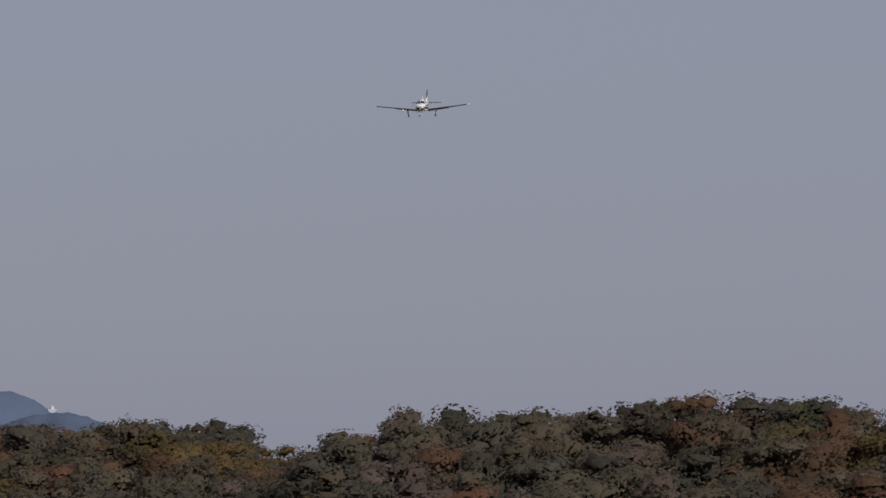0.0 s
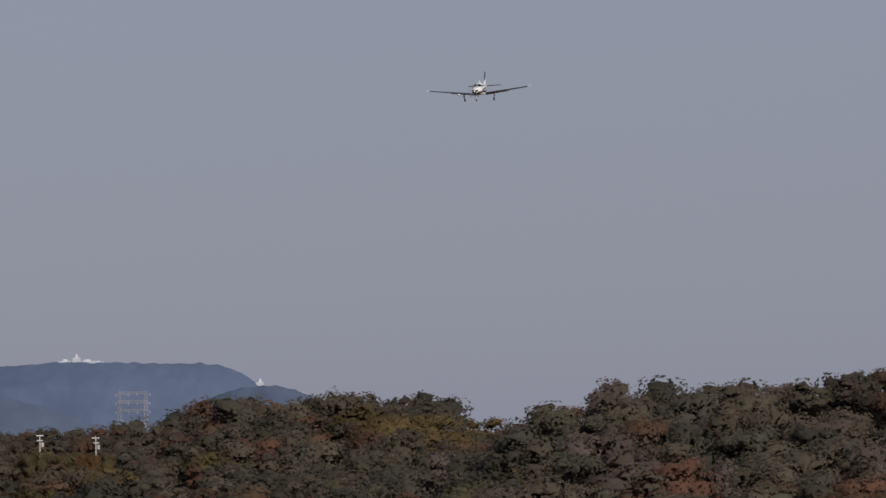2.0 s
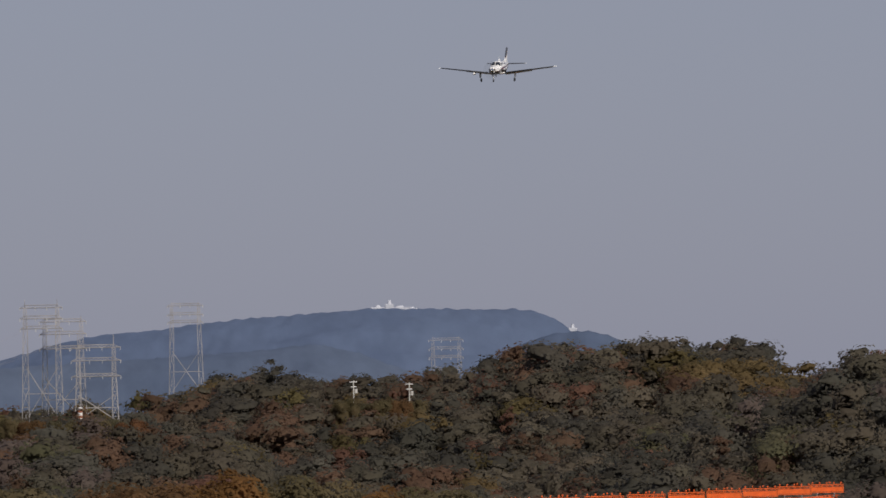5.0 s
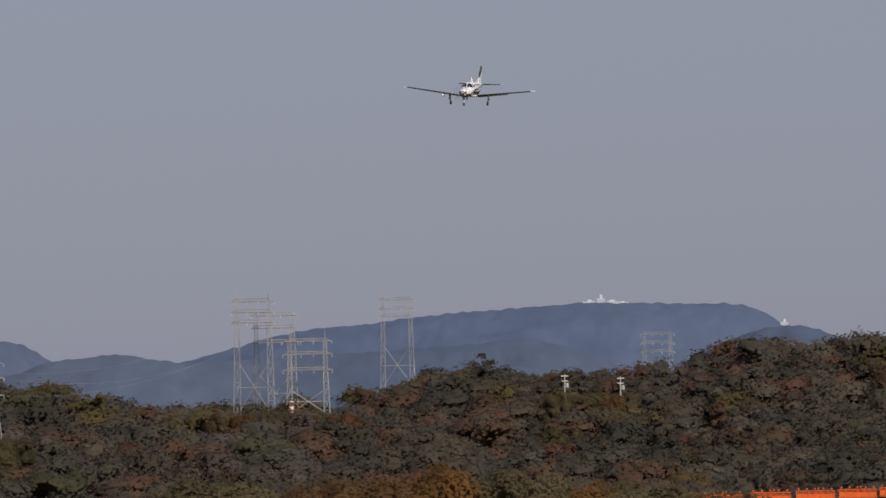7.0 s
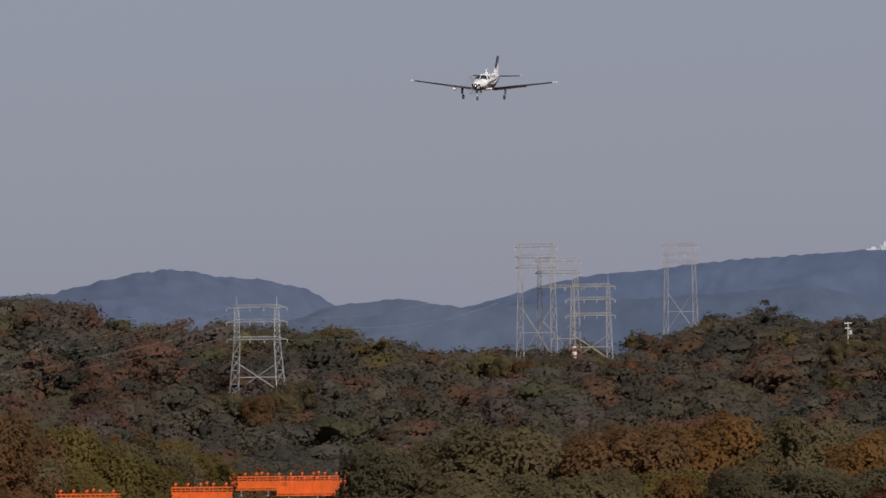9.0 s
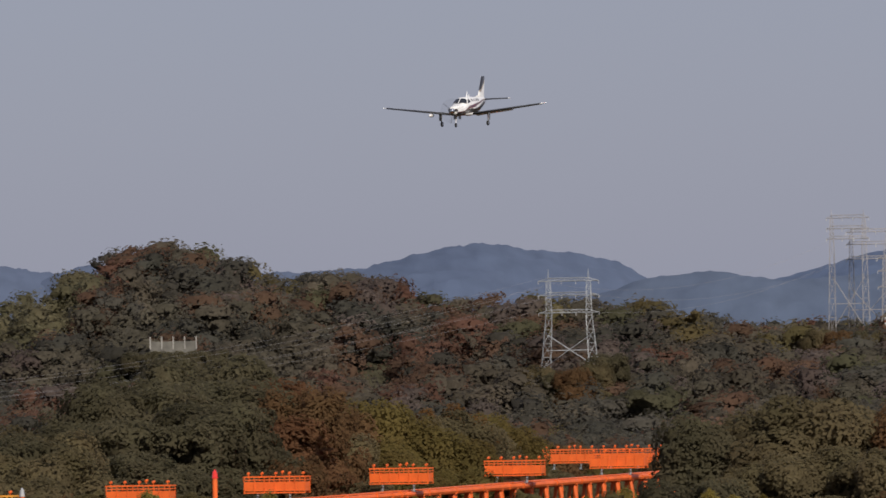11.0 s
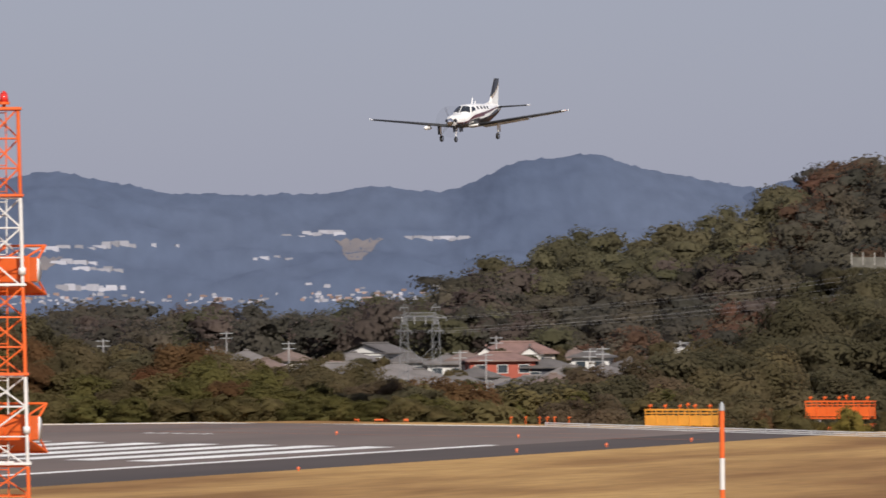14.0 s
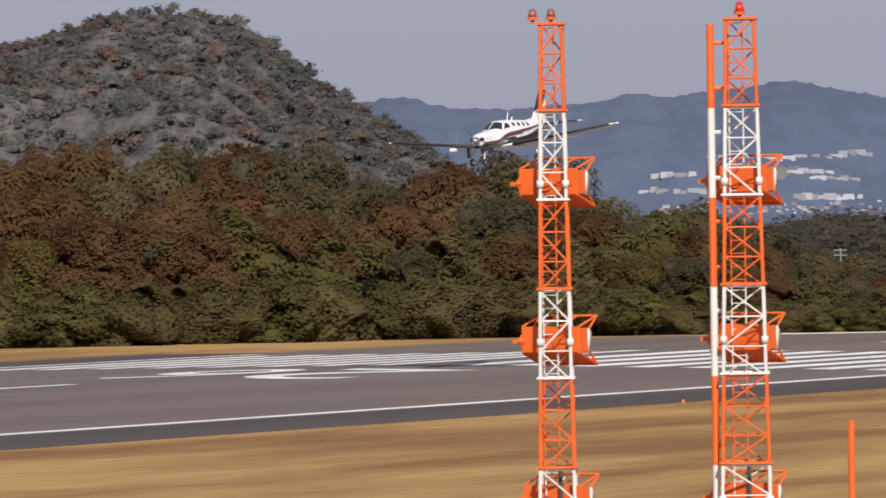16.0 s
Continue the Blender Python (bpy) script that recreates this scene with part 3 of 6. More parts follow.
def build_bank_shrubs():
    """Low growth on the bank between the rail and the approach lights."""
    rng = np.random.RandomState(31)
    for off in (5.0, 10.0, 17.0):
        az = 16.6
        while az < 24.0:
            rr = np.arange(330, 620, 0.5)
            r = rr[np.argmax(plateau_edge(-rr * math.sin(radians(az)), rr * math.cos(radians(az))) > off)] + rng.uniform(-1, 1)
            x, y = spot(az, r)
            if az > 22.15:
                az += 0.3
                continue
            el = -1.32 + rng.uniform(-0.06, 0.05) + 0.10 * (0.5 + 0.5 * math.sin(az * 9.0))
            plant(["green", "olive3", "reed", "yellow", "reed"][rng.randint(5)], x, y, EYE[2] + r * math.tan(radians(el)), wide=0.9)
            az += rng.uniform(0.28, 0.5)
    for az in np.arange(22.7, 25.4, 0.27):
        x, y = spot(az, 705 + rng.uniform(-30, 30))
        plant(["olive", "dark", "olive2", "brown"][rng.randint(4)], x, y, EYE[2] + math.hypot(x, y) * math.tan(radians(float(np.interp(az, (22.7, 23.2, 23.5, 24.1, 24.8, 25.4), (-.95, -.98, -.95, -.98, -.94, -.86))) + rng.uniform(-0.05, 0.02))), wide=1.25)
    # garden trees among the village houses
    for az in np.arange(22.7, 26.6, 0.17):
        r = rng.uniform(955, 1035)
        x, y = spot(az + rng.uniform(-0.07, 0.07), r)
        g = float(height(x, y))
        plant(["olive", "dark", "olive2", "grey"][rng.randint(4)], x, y, g + rng.uniform(3.2, 5.2), wide=0.8)
    for az in (20.82, 20.95, 21.08, 21.2, 21.34):
        x, y = spot(az, 1221)
        plant("dark", x, y, EYE[2] + 1221 * math.tan(radians(-0.035)))


build_bank_shrubs()
# single trees that hide the feet of pylons and poles
for kind, az, r, el, wide in (("olive", 18.30, 1228, -0.22, 0.9), ("dark", 18.16, 1226, -0.25, 0.9), ("brown", 18.02, 1224, -0.25, 0.9), ("olive2", 17.88, 1228, -0.19, 0.9), ("dark", 17.76, 1232, -0.12, 0.9),
                              ("olive", 16.12, 1296, 0.02, 0.9), ("brown", 15.99, 1294, 0.0, 0.9), ("dark", 15.86, 1298, 0.02, 0.9), ("olive2", 15.72, 1294, 0.0, 0.9), ("brown2", 15.59, 1297, -0.01, 0.9),
                              ("olive", 15.46, 1295, 0.0, 0.9), ("dark", 15.33, 1297, 0.02, 0.9), ("russet", 15.20, 1293, 0.03, 0.9),
                              ("olive", 13.55, 1490, 0.12, 0.9), ("dark", 13.42, 1492, 0.10, 0.9), ("olive2", 13.28, 1490, 0.13, 0.9), ("brown", 13.13, 1490, 0.10, 0.9), ("olive", 13.0, 1492, 0.10, 0.9)):
    px, py = spot(az, r)
    plant(kind, px, py, EYE[2] + r * math.tan(radians(el)), wide=wide)


# ---------------------------------------------------------------- far woods
def woods(name, az0, az1, r0, r1, gap, tall, mix, label, seed, leaves=860, size=0.0262, lobes=12, sink=0.7, skip=None, ground=height, mat=None, special=None):
    """Woodland too far off to count: many crowns in one mesh. special(azimuth, distance, height) may name another kind."""
    rng = np.random.RandomState(seed)
    bases = [crown_arrays(rng, lobes, leaves, size, 0.16, coarse=True) for _ in range(9)] + [crown_arrays(rng, 22, leaves, size * 0.8, 0.02, True, coarse=True) for _ in range(3)]
    names = list(mix)
    weight = np.array([mix[k] for k in names], float)
    weight /= weight.sum()
    vs, ns, qs, ts, cs, off = [], [], [], [], [], 0
    r = r0
    while r < r1:
        step = gap / r * 57.3
        for az in np.arange(az0, az1, step):
            a, rr = az + rng.uniform(-0.5, 0.5) * step, r + rng.uniform(-0.5, 0.5) * gap
            x, y = spot(a, rr)
            z = float(ground(x, y))
            if skip and skip(a, rr, z):
                continue
            patch = 0.5 + 0.5 * float(wave(x, y, 90, seed))
            kind = names[rng.choice(len(names), p=weight)]
            k = rng.randint(9, 12) if rng.rand() < 0.03 else rng.randint(9)
            hgt = tall * rng.uniform(0.84, 1.08)
            wide = rng.uniform(1.0, 1.45)
            other = special(a, rr, z) if special else None
            if other:
                kind = other
                if other == "bamboo":
                    wide, hgt = 1.15, hgt * (0.96 if a < 22.3 else 0.86)
            w = hgt ** 0.8 * 1.75 * wide
            v, q, t, n, light = bases[k]
            b = rng.uniform(0, 6.28)
            c, s = math.cos(b), math.sin(b)
            p = np.stack([x + (v[:, 0] * c - v[:, 1] * s) * w, y + (v[:, 0] * s + v[:, 1] * c) * w, z - 0.5 - sink + v[:, 2] * hgt], 1)
            tone = np.array(PALETTE[kind]) * rng.uniform(0.86, 1.14) * (0.85 + 0.3 * patch)
            vs.append(p), qs.append(q + off), ts.append(t + off), cs.append(tone[None] * light[:, None])
            ns.append(np.stack([n[:, 0] * c - n[:, 1] * s, n[:, 0] * s + n[:, 1] * c, n[:, 2]], 1))
            off += len(p)
        r += gap * 0.9
    me = mesh_from(name, np.concatenate(vs), [np.concatenate(qs), np.concatenate(ts)], [mat or WOODS], np.clip(np.concatenate(cs), 0.15, 4), smooth=True, normals=np.concatenate(ns))
    return tagged(new(name, me), label, "woods", kind="stuff")


MIXED = {"olive": 6, "dark": 3.5, "brown": 2.2, "russet": 0.5, "yellow": 0.35, "grey": 1.2, "green": 0.5}


def sight(r, z):
    """Elevation, in degrees, at which a height shows from the viewing bank."""
    return math.degrees(math.atan2(z + 7 - EYE[2], r))


def knoll_patches(a, r, z):
    """The bamboo grove on the knoll's shoulder."""
    top = float(np.interp(a, (21.4, 22.0, 22.6, 23.3, 23.9, 24.3), (0.30, 0.12, 0.0, -0.08, -0.25, -0.6)))
    return "bamboo" if a > 21.7 and sight(r, z) > top else None


def ridge_patches(a, r, z):
    """A golden grove below the dark crest trees."""
    if 10.0 < a < 11.0:
        return "gold" if 0.22 < sight(r, z) < 0.44 else ("dark" if sight(r, z) > 0.5 else None)
    return "dark" if 13.9 < a < 14.4 and sight(r, z) > 0.34 else None


woods("hill_woods", 4.6, 10.4, 1180, 1312, 9.2, 11.2, MIXED, "dense olive and brown mixed woods on a hill", 71)
woods("ridge_woods", 9.6, 16.6, 1380, 1566, 9.8, 11.4, {"olive": 5, "dark": 3, "brown": 2, "yellow": 0.4, "russet": 0.6, "gold": 0.4}, "dense mixed woods on a long ridge", 72, sink=2.3, special=ridge_patches)
woods("knoll_woods", 15.6, 25.0, 1170, 1335, 9.2, 11.2, MIXED, "dense mixed woods over a rounded knoll", 73, sink=1.3, special=knoll_patches)
FLOOR = {"olive": 5, "dark": 3, "brown": 2.2, "russet": 0.5, "yellow": 0.3, "green": 0.8}
woods("valley_woods", 16.6, 22.6, 770, 1175, 10.8, 11.2, FLOOR, "mixed woods on the valley floor", 74,
      skip=lambda a, r, z: (a > 21.6 and r > 850) or abs(r * math.sin(radians(a)) - 203.5) < 9)
woods("foothill_woods", 4.6, 16.6, 1000, 1190, 11.5, 11.2, FLOOR, "mixed woods at the foot of the hills", 76,
      skip=lambda a, r, z: abs(r * math.sin(radians(a)) - 203.5) < 14)
woods("upper_foothill_woods", 9.9, 16.0, 1190, 1385, 11.5, 11.2, FLOOR, "mixed woods below the ridge", 77,
      skip=lambda a, r, z: a < 10.2 and r < 1320)
# a larger share of grey crowns stands in for haze
woods("far_belt_woods", 24.2, 29.5, 1170, 1260, 9.0, 14.4, {"dark": 3, "olive": 3, "green": 1, "grey": 2.5}, "hazy green trees behind the village", 75, leaves=1400, size=0.021, sink=0.0)




def cone_height(x, y):
    """The surface of the cone-shaped mountain under a point."""
    azs, rr, z = SLOPES["mountain_6"]
    i = int(np.clip(np.searchsorted(azs, math.degrees(math.atan2(-x, y))), 0, len(azs) - 1))
    return np.interp(math.hypot(x, y), rr[i], z[i])


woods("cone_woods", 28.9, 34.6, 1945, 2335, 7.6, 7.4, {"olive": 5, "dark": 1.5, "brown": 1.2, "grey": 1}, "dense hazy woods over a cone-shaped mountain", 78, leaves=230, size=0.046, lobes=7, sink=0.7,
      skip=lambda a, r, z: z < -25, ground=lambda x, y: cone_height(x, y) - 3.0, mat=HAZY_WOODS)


# ---------------------------------------------------------------- the aeroplane
CREAM = material("aircraft_white", (0.80, 0.78, 0.75), 0.28, vary=0.06, scale=1.2, coat=0.4)
MAROON = material("aircraft_maroon", (0.10, 0.018, 0.022), 0.3, vary=0.2, scale=1, coat=0.4)
BLACKISH = material("aircraft_dark_trim", (0.02, 0.018, 0.022), 0.35, vary=0.2, scale=1, coat=0.3)
GOLD = material("aircraft_gold_line", (0.45, 0.33, 0.16), 0.35, vary=0.1, scale=1)
BOOT = material("rubber_boot", (0.016, 0.016, 0.018), 0.6, vary=0.3, scale=2)
GLASS = material("cabin_glass", (0.02, 0.024, 0.03), 0.06, vary=0.3, scale=1)
CHROME = material("polished_metal", (0.75, 0.75, 0.75), 0.18, 1.0, vary=0.1, scale=3)
TYRE = material("tyre_rubber", (0.02, 0.02, 0.02), 0.8, vary=0.3, scale=5)
RED_LENS = glow("red_lens", (0.9, 0.05, 0.03), 1.2)
GREEN_LENS = glow("green_lens", (0.03, 0.2, 0.1), 0.1)
STROBE = glow("white_lens", (1.0, 0.97, 0.9), 1.0)

# stations of the hull: x, middle height, half width, half height
HULL = [(2.98, -0.47, 0.25, 0.23), (2.90, -0.47, 0.33, 0.30), (2.62, -0.465, 0.43, 0.38), (2.20, -0.45, 0.51, 0.42), (1.80, -0.43, 0.56, 0.445), (1.52, -0.40, 0.59, 0.475), (1.20, -0.29, 0.615, 0.57),
        (0.85, -0.19, 0.635, 0.66), (0.50, -0.145, 0.645, 0.705), (-0.6, -0.12, 0.65, 0.72), (-1.6, -0.11, 0.64, 0.71), (-2.4, -0.06, 0.58, 0.655), (-3.2, 0.03, 0.47, 0.56), (-4.0, 0.12, 0.35, 0.45),
        (-4.8, 0.21, 0.23, 0.33), (-5.4, 0.29, 0.13, 0.22), (-5.75, 0.33, 0.05, 0.10)]


def hull_point(x, deg, out=0.0):
    """A point on the hull: angle from the left side (0) over the top (90) to the right (180)."""
    xs = [s[0] for s in HULL][::-1]
    zc, hw, hh = (float(np.interp(x, xs, [s[i] for s in HULL][::-1])) for i in (1, 2, 3))
    a = radians(deg)
    c, s = math.cos(a), math.sin(a)
    e = 0.86
    y = math.copysign(abs(c) ** e, c) * (hw + out)
    z = math.copysign(abs(s) ** e, s) * (hh + out)
    return Vector((x, y, zc + z))


def hull_patch(bm, corners, out=0.012, n=8):
    """A panel lying on the hull between four (x, angle) corners, in order."""
    (x0, a0), (x1, a1), (x2, a2), (x3, a3) = corners
    grid = []
    for i in range(n + 1):
        u = i / n
        row = []
        for j in range(n + 1):
            v = j / n
            x = (x0 * (1 - u) + x1 * u) * (1 - v) + (x3 * (1 - u) + x2 * u) * v
            a = (a0 * (1 - u) + a1 * u) * (1 - v) + (a3 * (1 - u) + a2 * u) * v
            row.append(bm.verts.new(hull_point(x, a, out)))
        grid.append(row)
    for i in range(n):
        for j in range(n):
            bm.faces.new((grid[i][j], grid[i + 1][j], grid[i + 1][j + 1], grid[i][j + 1]))
    return bm


def foil(bm, stations, n=9, keep=None):
    """A wing through stations (leading edge x, y, z, chord, thickness, droop)."""
    prof = []
    for i in range(n):
        c = (1 - math.cos(math.pi * i / (n - 1))) / 2
        t = 0.6 * (0.2969 * math.sqrt(c) - 0.126 * c - 0.3516 * c * c + 0.2843 * c ** 3 - 0.1036 * c ** 4) / 0.12 * 0.2
        prof.append((c, t))
    ring = [(c, t * 1.15) for c, t in prof] + [(c, -t * 0.8) for c, t in prof[-2:0:-1]]
    rings = []
    for x, y, z, chord, thick, droop in stations:
        rings.append([Vector((x - c * chord, y, z + t * thick * chord * 5 - c * chord * math.tan(radians(droop)))) for c, t in ring])
    return loft(bm, rings)


def boot(parent, stations, upto=0.16, proud=0.010):
    """The black rubber strip round a leading edge."""
    bm = bmesh.new()
    rings = []
    for x, y, z, chord, thick in stations:
        up, low = [], []
        for i in range(7):
            c = upto * (i / 6) ** 2
            t = 5 * thick * (0.2969 * math.sqrt(c) - 0.126 * c - 0.3516 * c * c + 0.2843 * c ** 3) * chord
            up.append(Vector((x + proud - c * chord, y, z + t * 1.15 + proud)))
            low.append(Vector((x + proud - c * chord, y, z - t * 0.8 - proud)))
        rings.append(up[::-1] + low)
    loft(bm, rings)
    bmesh.ops.recalc_face_normals(bm, faces=bm.faces)
    return part("de_icing_boot", bm, BOOT, parent, "black rubber leading edge", True)


def wheel(parent, name, x, y, z, r, w):
    hub = thing(name)
    hub.parent = parent
    bm = bmesh.new()
    prof = [(0.55 * r, -w / 2), (0.86 * r, -w / 2), (r, -w / 4), (r, w / 4), (0.86 * r, w / 2), (0.55 * r, w / 2)]
    loft(bm, [[Vector((x + a * math.cos(2 * math.pi * k / 18), y + b, z + a * math.sin(2 * math.pi * k / 18))) for a, b in prof] for k in range(19)])
    part("tyre", bm, TYRE, hub, smooth=True)
    bm = bmesh.new()
    tube(bm, (x, y - w * 0.45, z), (x, y + w * 0.45, z), 0.56 * r, n=14)
    part("rim", bm, CHROME, hub, "bright metal rim")
    return hub


def build_plane():
    plane = thing("aeroplane", None, "white single-engine propeller aeroplane with maroon stripes, wheels down", "aeroplane")
    bm = bmesh.new()
    loft(bm, [[hull_point(s[0], 360 * k / 36) for k in range(36)] for s in HULL])
    bmesh.ops.recalc_face_normals(bm, faces=bm.faces)
    part("fuselage", bm, CREAM, plane, smooth=True)
    # windows
    for side in (0, 1):
        f = (lambda a: 180 - a) if side else (lambda a: a)
        bm = bmesh.new()
        hull_patch(bm, [(1.54, f(88.5)), (1.16, f(26)), (0.72, f(52)), (0.90, f(88.5))], 0.022, 14)
        part("windscreen", bm, GLASS, plane, "dark windscreen", True)
        bm = bmesh.new()
        hull_patch(bm, [(0.94, f(22)), (0.20, f(22)), (0.20, f(46)), (0.56, f(47))], 0.02, 12)
        part("cockpit_window", bm, GLASS, plane, "dark side window", True)
        for k, x in enumerate((-0.20, -0.82, -1.44, -2.02)):
            bm = bmesh.new()
            w = 0.31 if k < 2 else 0.27
            hull_patch(bm, [(x, f(27)), (x - w, f(27)), (x - w, f(47)), (x, f(47))])
            part("cabin_window", bm, GLASS, plane, "", True)
        # livery: dark lower hull, maroon sweep, gold line
        bm = bmesh.new()
        hull_patch(bm, [(0.6, f(-24)), (-4.6, f(12)), (-5.2, f(-75)), (0.2, f(-80))], 0.008, 14)
        part("dark_belly_panel", bm, BLACKISH, plane, "black lower fuselage panel", True)
        bm = bmesh.new()
        hull_patch(bm, [(2.86, f(-12)), (-1.2, f(12)), (-1.2, f(-2)), (2.86, f(-21))], 0.014, 18)
        part("stripe", bm, MAROON, plane, "maroon sweep line", True)
        bm = bmesh.new()
        hull_patch(bm, [(2.8, f(-24)), (-0.4, f(-9)), (-0.4, f(-18)), (2.8, f(-31))], 0.014, 18)
        part("stripe", bm, BLACKISH, plane, "black sweep line", True)
        bm = bmesh.new()
        hull_patch(bm, [(-1.2, f(13)), (-4.8, f(32)), (-4.8, f(22)), (-1.2, f(2))], 0.014, 10)
        part("stripe", bm, MAROON, plane, "maroon sweep line", True)
    # nose: spinner, propeller, air intakes, exhaust
    bm = bmesh.new()
    prof = [(2.96, 0.22), (3.08, 0.215), (3.2, 0.17), (3.3, 0.09), (3.35, 0.01)]
    loft(bm, [[Vector((x, r * math.cos(2 * math.pi * k / 20), -0.48 + r * math.sin(2 * math.pi * k / 20))) for k in range(20)] for x, r in prof])
    part("spinner", bm, CHROME, plane, "polished spinner", True)
    for y in (-0.27, 0.27):
        bm = bmesh.new()
        tube(bm, (2.90, y, -0.41), (2.99, y, -0.41), 0.115, 0.10, 16)
        part("air_intake", bm, BLACKISH, plane, "dark round air intake")
    bm = bmesh.new()
    tube(bm, (2.75, 0, -0.75), (2.96, 0, -0.74), 0.13, 0.11, 14)
    part("chin_intake", bm, BLACKISH, plane, "dark chin intake")
    bm = bmesh.new()
    tube(bm, (2.75, 0.30, -0.45), (2.97, 0.33, -0.47), 0.07, 0.06, 12)
    part("landing_light", bm, CHROME, plane, "round landing light")
    prop = thing("propeller", pose(3.04, 0, -0.48))
    prop.parent = plane
    for k in range(3):
        bm = bmesh.new()
        rings = []
        for r, w, tw in ((0.15, 0.05, 50), (0.4, 0.085, 36), (0.7, 0.085, 24), (0.92, 0.06, 17), (1.0, 0.02, 15)):
            a, b = w * math.sin(radians(tw)), w * math.cos(radians(tw))
            rings.append([Vector((a, b, r)), Vector((0.018, 0, r)), Vector((-a, -b, r)), Vector((-0.018, 0, r))])
        loft(bm, rings)
        bmesh.ops.rotate(bm, cent=(0, 0, 0), matrix=Matrix.Rotation(2 * math.pi * k / 3, 3, "X"), verts=bm.verts)
        part("blade", bm, BLADE, prop)
    bm = bmesh.new()
    tube(bm, (-0.002, 0, 0), (0.002, 0, 0), 0.98, n=40)
    part("whirl", bm, DISC, prop, "grey blur of the whirling blades")
    # wings
    for s in (-1, 1):
        wing = thing("wing")
        wing.parent = plane
        tip = -0.06
        bm = bmesh.new()
        foil(bm, [(0.98, s * 0.35, -0.80, 2.05, 0.115, 0), (0.82, s * 0.95, -0.735, 1.82, 0.11, 0), (0.25, s * 6.25, -0.115, 1.06, 0.09, 0), (0.10, s * 6.5, -0.09, 0.72, 0.08, 0), (-0.1, s * 6.56, -0.08, 0.3, 0.06, 0)])
        bmesh.ops.recalc_face_normals(bm, faces=bm.faces)
        part("panel", bm, CREAM, wing, "", True)
        boot(wing, [(0.82, s * 0.97, -0.733, 1.82, 0.11), (0.25, s * 6.25, -0.115, 1.06, 0.09)])
        bm = bmesh.new()
        foil(bm, [(-0.62, s * 0.72, -0.80, 0.62, 0.11, 9), (-0.62, s * 3.7, -0.46, 0.48, 0.11, 9)], n=7)
        bmesh.ops.recalc_face_normals(bm, faces=bm.faces)
        part("flap", bm, CREAM, wing, "lowered white flap", True)
        bm = bmesh.new()
        foil(bm, [(-0.70, s * 3.78, -0.43, 0.40, 0.10, 2), (-0.62, s * 6.1, -0.16, 0.28, 0.10, 2)], n=7)
        bmesh.ops.recalc_face_normals(bm, faces=bm.faces)
        part("aileron", bm, CREAM, wing, "", True)
        bm = bmesh.new()
        bmesh.ops.create_uvsphere(bm, u_segments=10, v_segments=6, radius=0.018)
        bmesh.ops.translate(bm, vec=(0.08, s * 6.50, -0.085), verts=bm.verts)
        part("navigation_light", bm, RED_LENS if s > 0 else GREEN_LENS, wing, "red wing tip lamp" if s > 0 else "green wing tip lamp", True)
        bm = bmesh.new()
        bmesh.ops.create_uvsphere(bm, u_segments=10, v_segments=6, radius=0.03)
        bmesh.ops.translate(bm, vec=(-0.12, s * 6.57, -0.075), verts=bm.verts)
        part("strobe_lamp", bm, STROBE, wing, "white wing tip lamp", True)
        # tailplane half
        tail = thing("tailplane")
        tail.parent = plane
        bm = bmesh.new()
        foil(bm, [(-4.55, s * 0.05, 0.36, 1.08, 0.10, 0), (-4.78, s * 2.15, 0.40, 0.80, 0.09, 0), (-4.9, s * 2.24, 0.40, 0.5, 0.06, 0)])
        bmesh.ops.recalc_face_normals(bm, faces=bm.faces)
        part("panel", bm, CREAM, tail, "", True)
        boot(tail, [(-4.57, s * 0.3, 0.365, 1.05, 0.10), (-4.78, s * 2.13, 0.40, 0.80, 0.09)])
        # main wheels
        gear = thing("main_gear")
        gear.parent = plane
        bm = bmesh.new()
        tube(bm, (-0.12, s * 1.90, -0.66), (-0.12, s * 1.90, -1.2), 0.065, 0.055, 10)
        tube(bm, (-0.12, s * 1.90, -1.2), (-0.12, s * 1.90, -1.42), 0.04, n=10)
        tube(bm, (-0.02, s * 1.90, -1.0), (-0.2, s * 1.90, -1.34), 0.03, n=8)
        part("strut", bm, CREAM, gear, "white landing leg", True)
        bm = bmesh.new()
        box(bm, -0.34, 0.12, s * 1.99 - 0.015, s * 1.99 + 0.015, -1.22, -0.66, 0.01)
        # right door takes the dark trim colour to paint the shade on that leg
        part("leg_door", bm, CREAM if s > 0 else BLACKISH, gear, "white leg door" if s > 0 else "leg door painted dark for shade")
        wheel(gear, "wheel", -0.15, s * 1.86, -1.47, 0.20, 0.16)
    # fin
    fin = thing("fin")
    fin.parent = plane
    bm = bmesh.new()
    rows = []
    for z in (0.30, 2.17):
        k = (z - 0.35) / (2.17 - 0.35)
        le, te = -3.55 - 1.30 * k, -5.30 - 0.38 * k
        t = 0.075 * (1 - 0.5 * k)
        rows.append([Vector((le, 0, z)), Vector((le - 0.25 * (le - te), t, z)), Vector((te, 0.012, z)), Vector((te, -0.012, z)), Vector((le - 0.25 * (le - te), -t, z))])
    loft(bm, rows)
    bmesh.ops.recalc_face_normals(bm, faces=bm.faces)
    part("panel", bm, CREAM, fin)

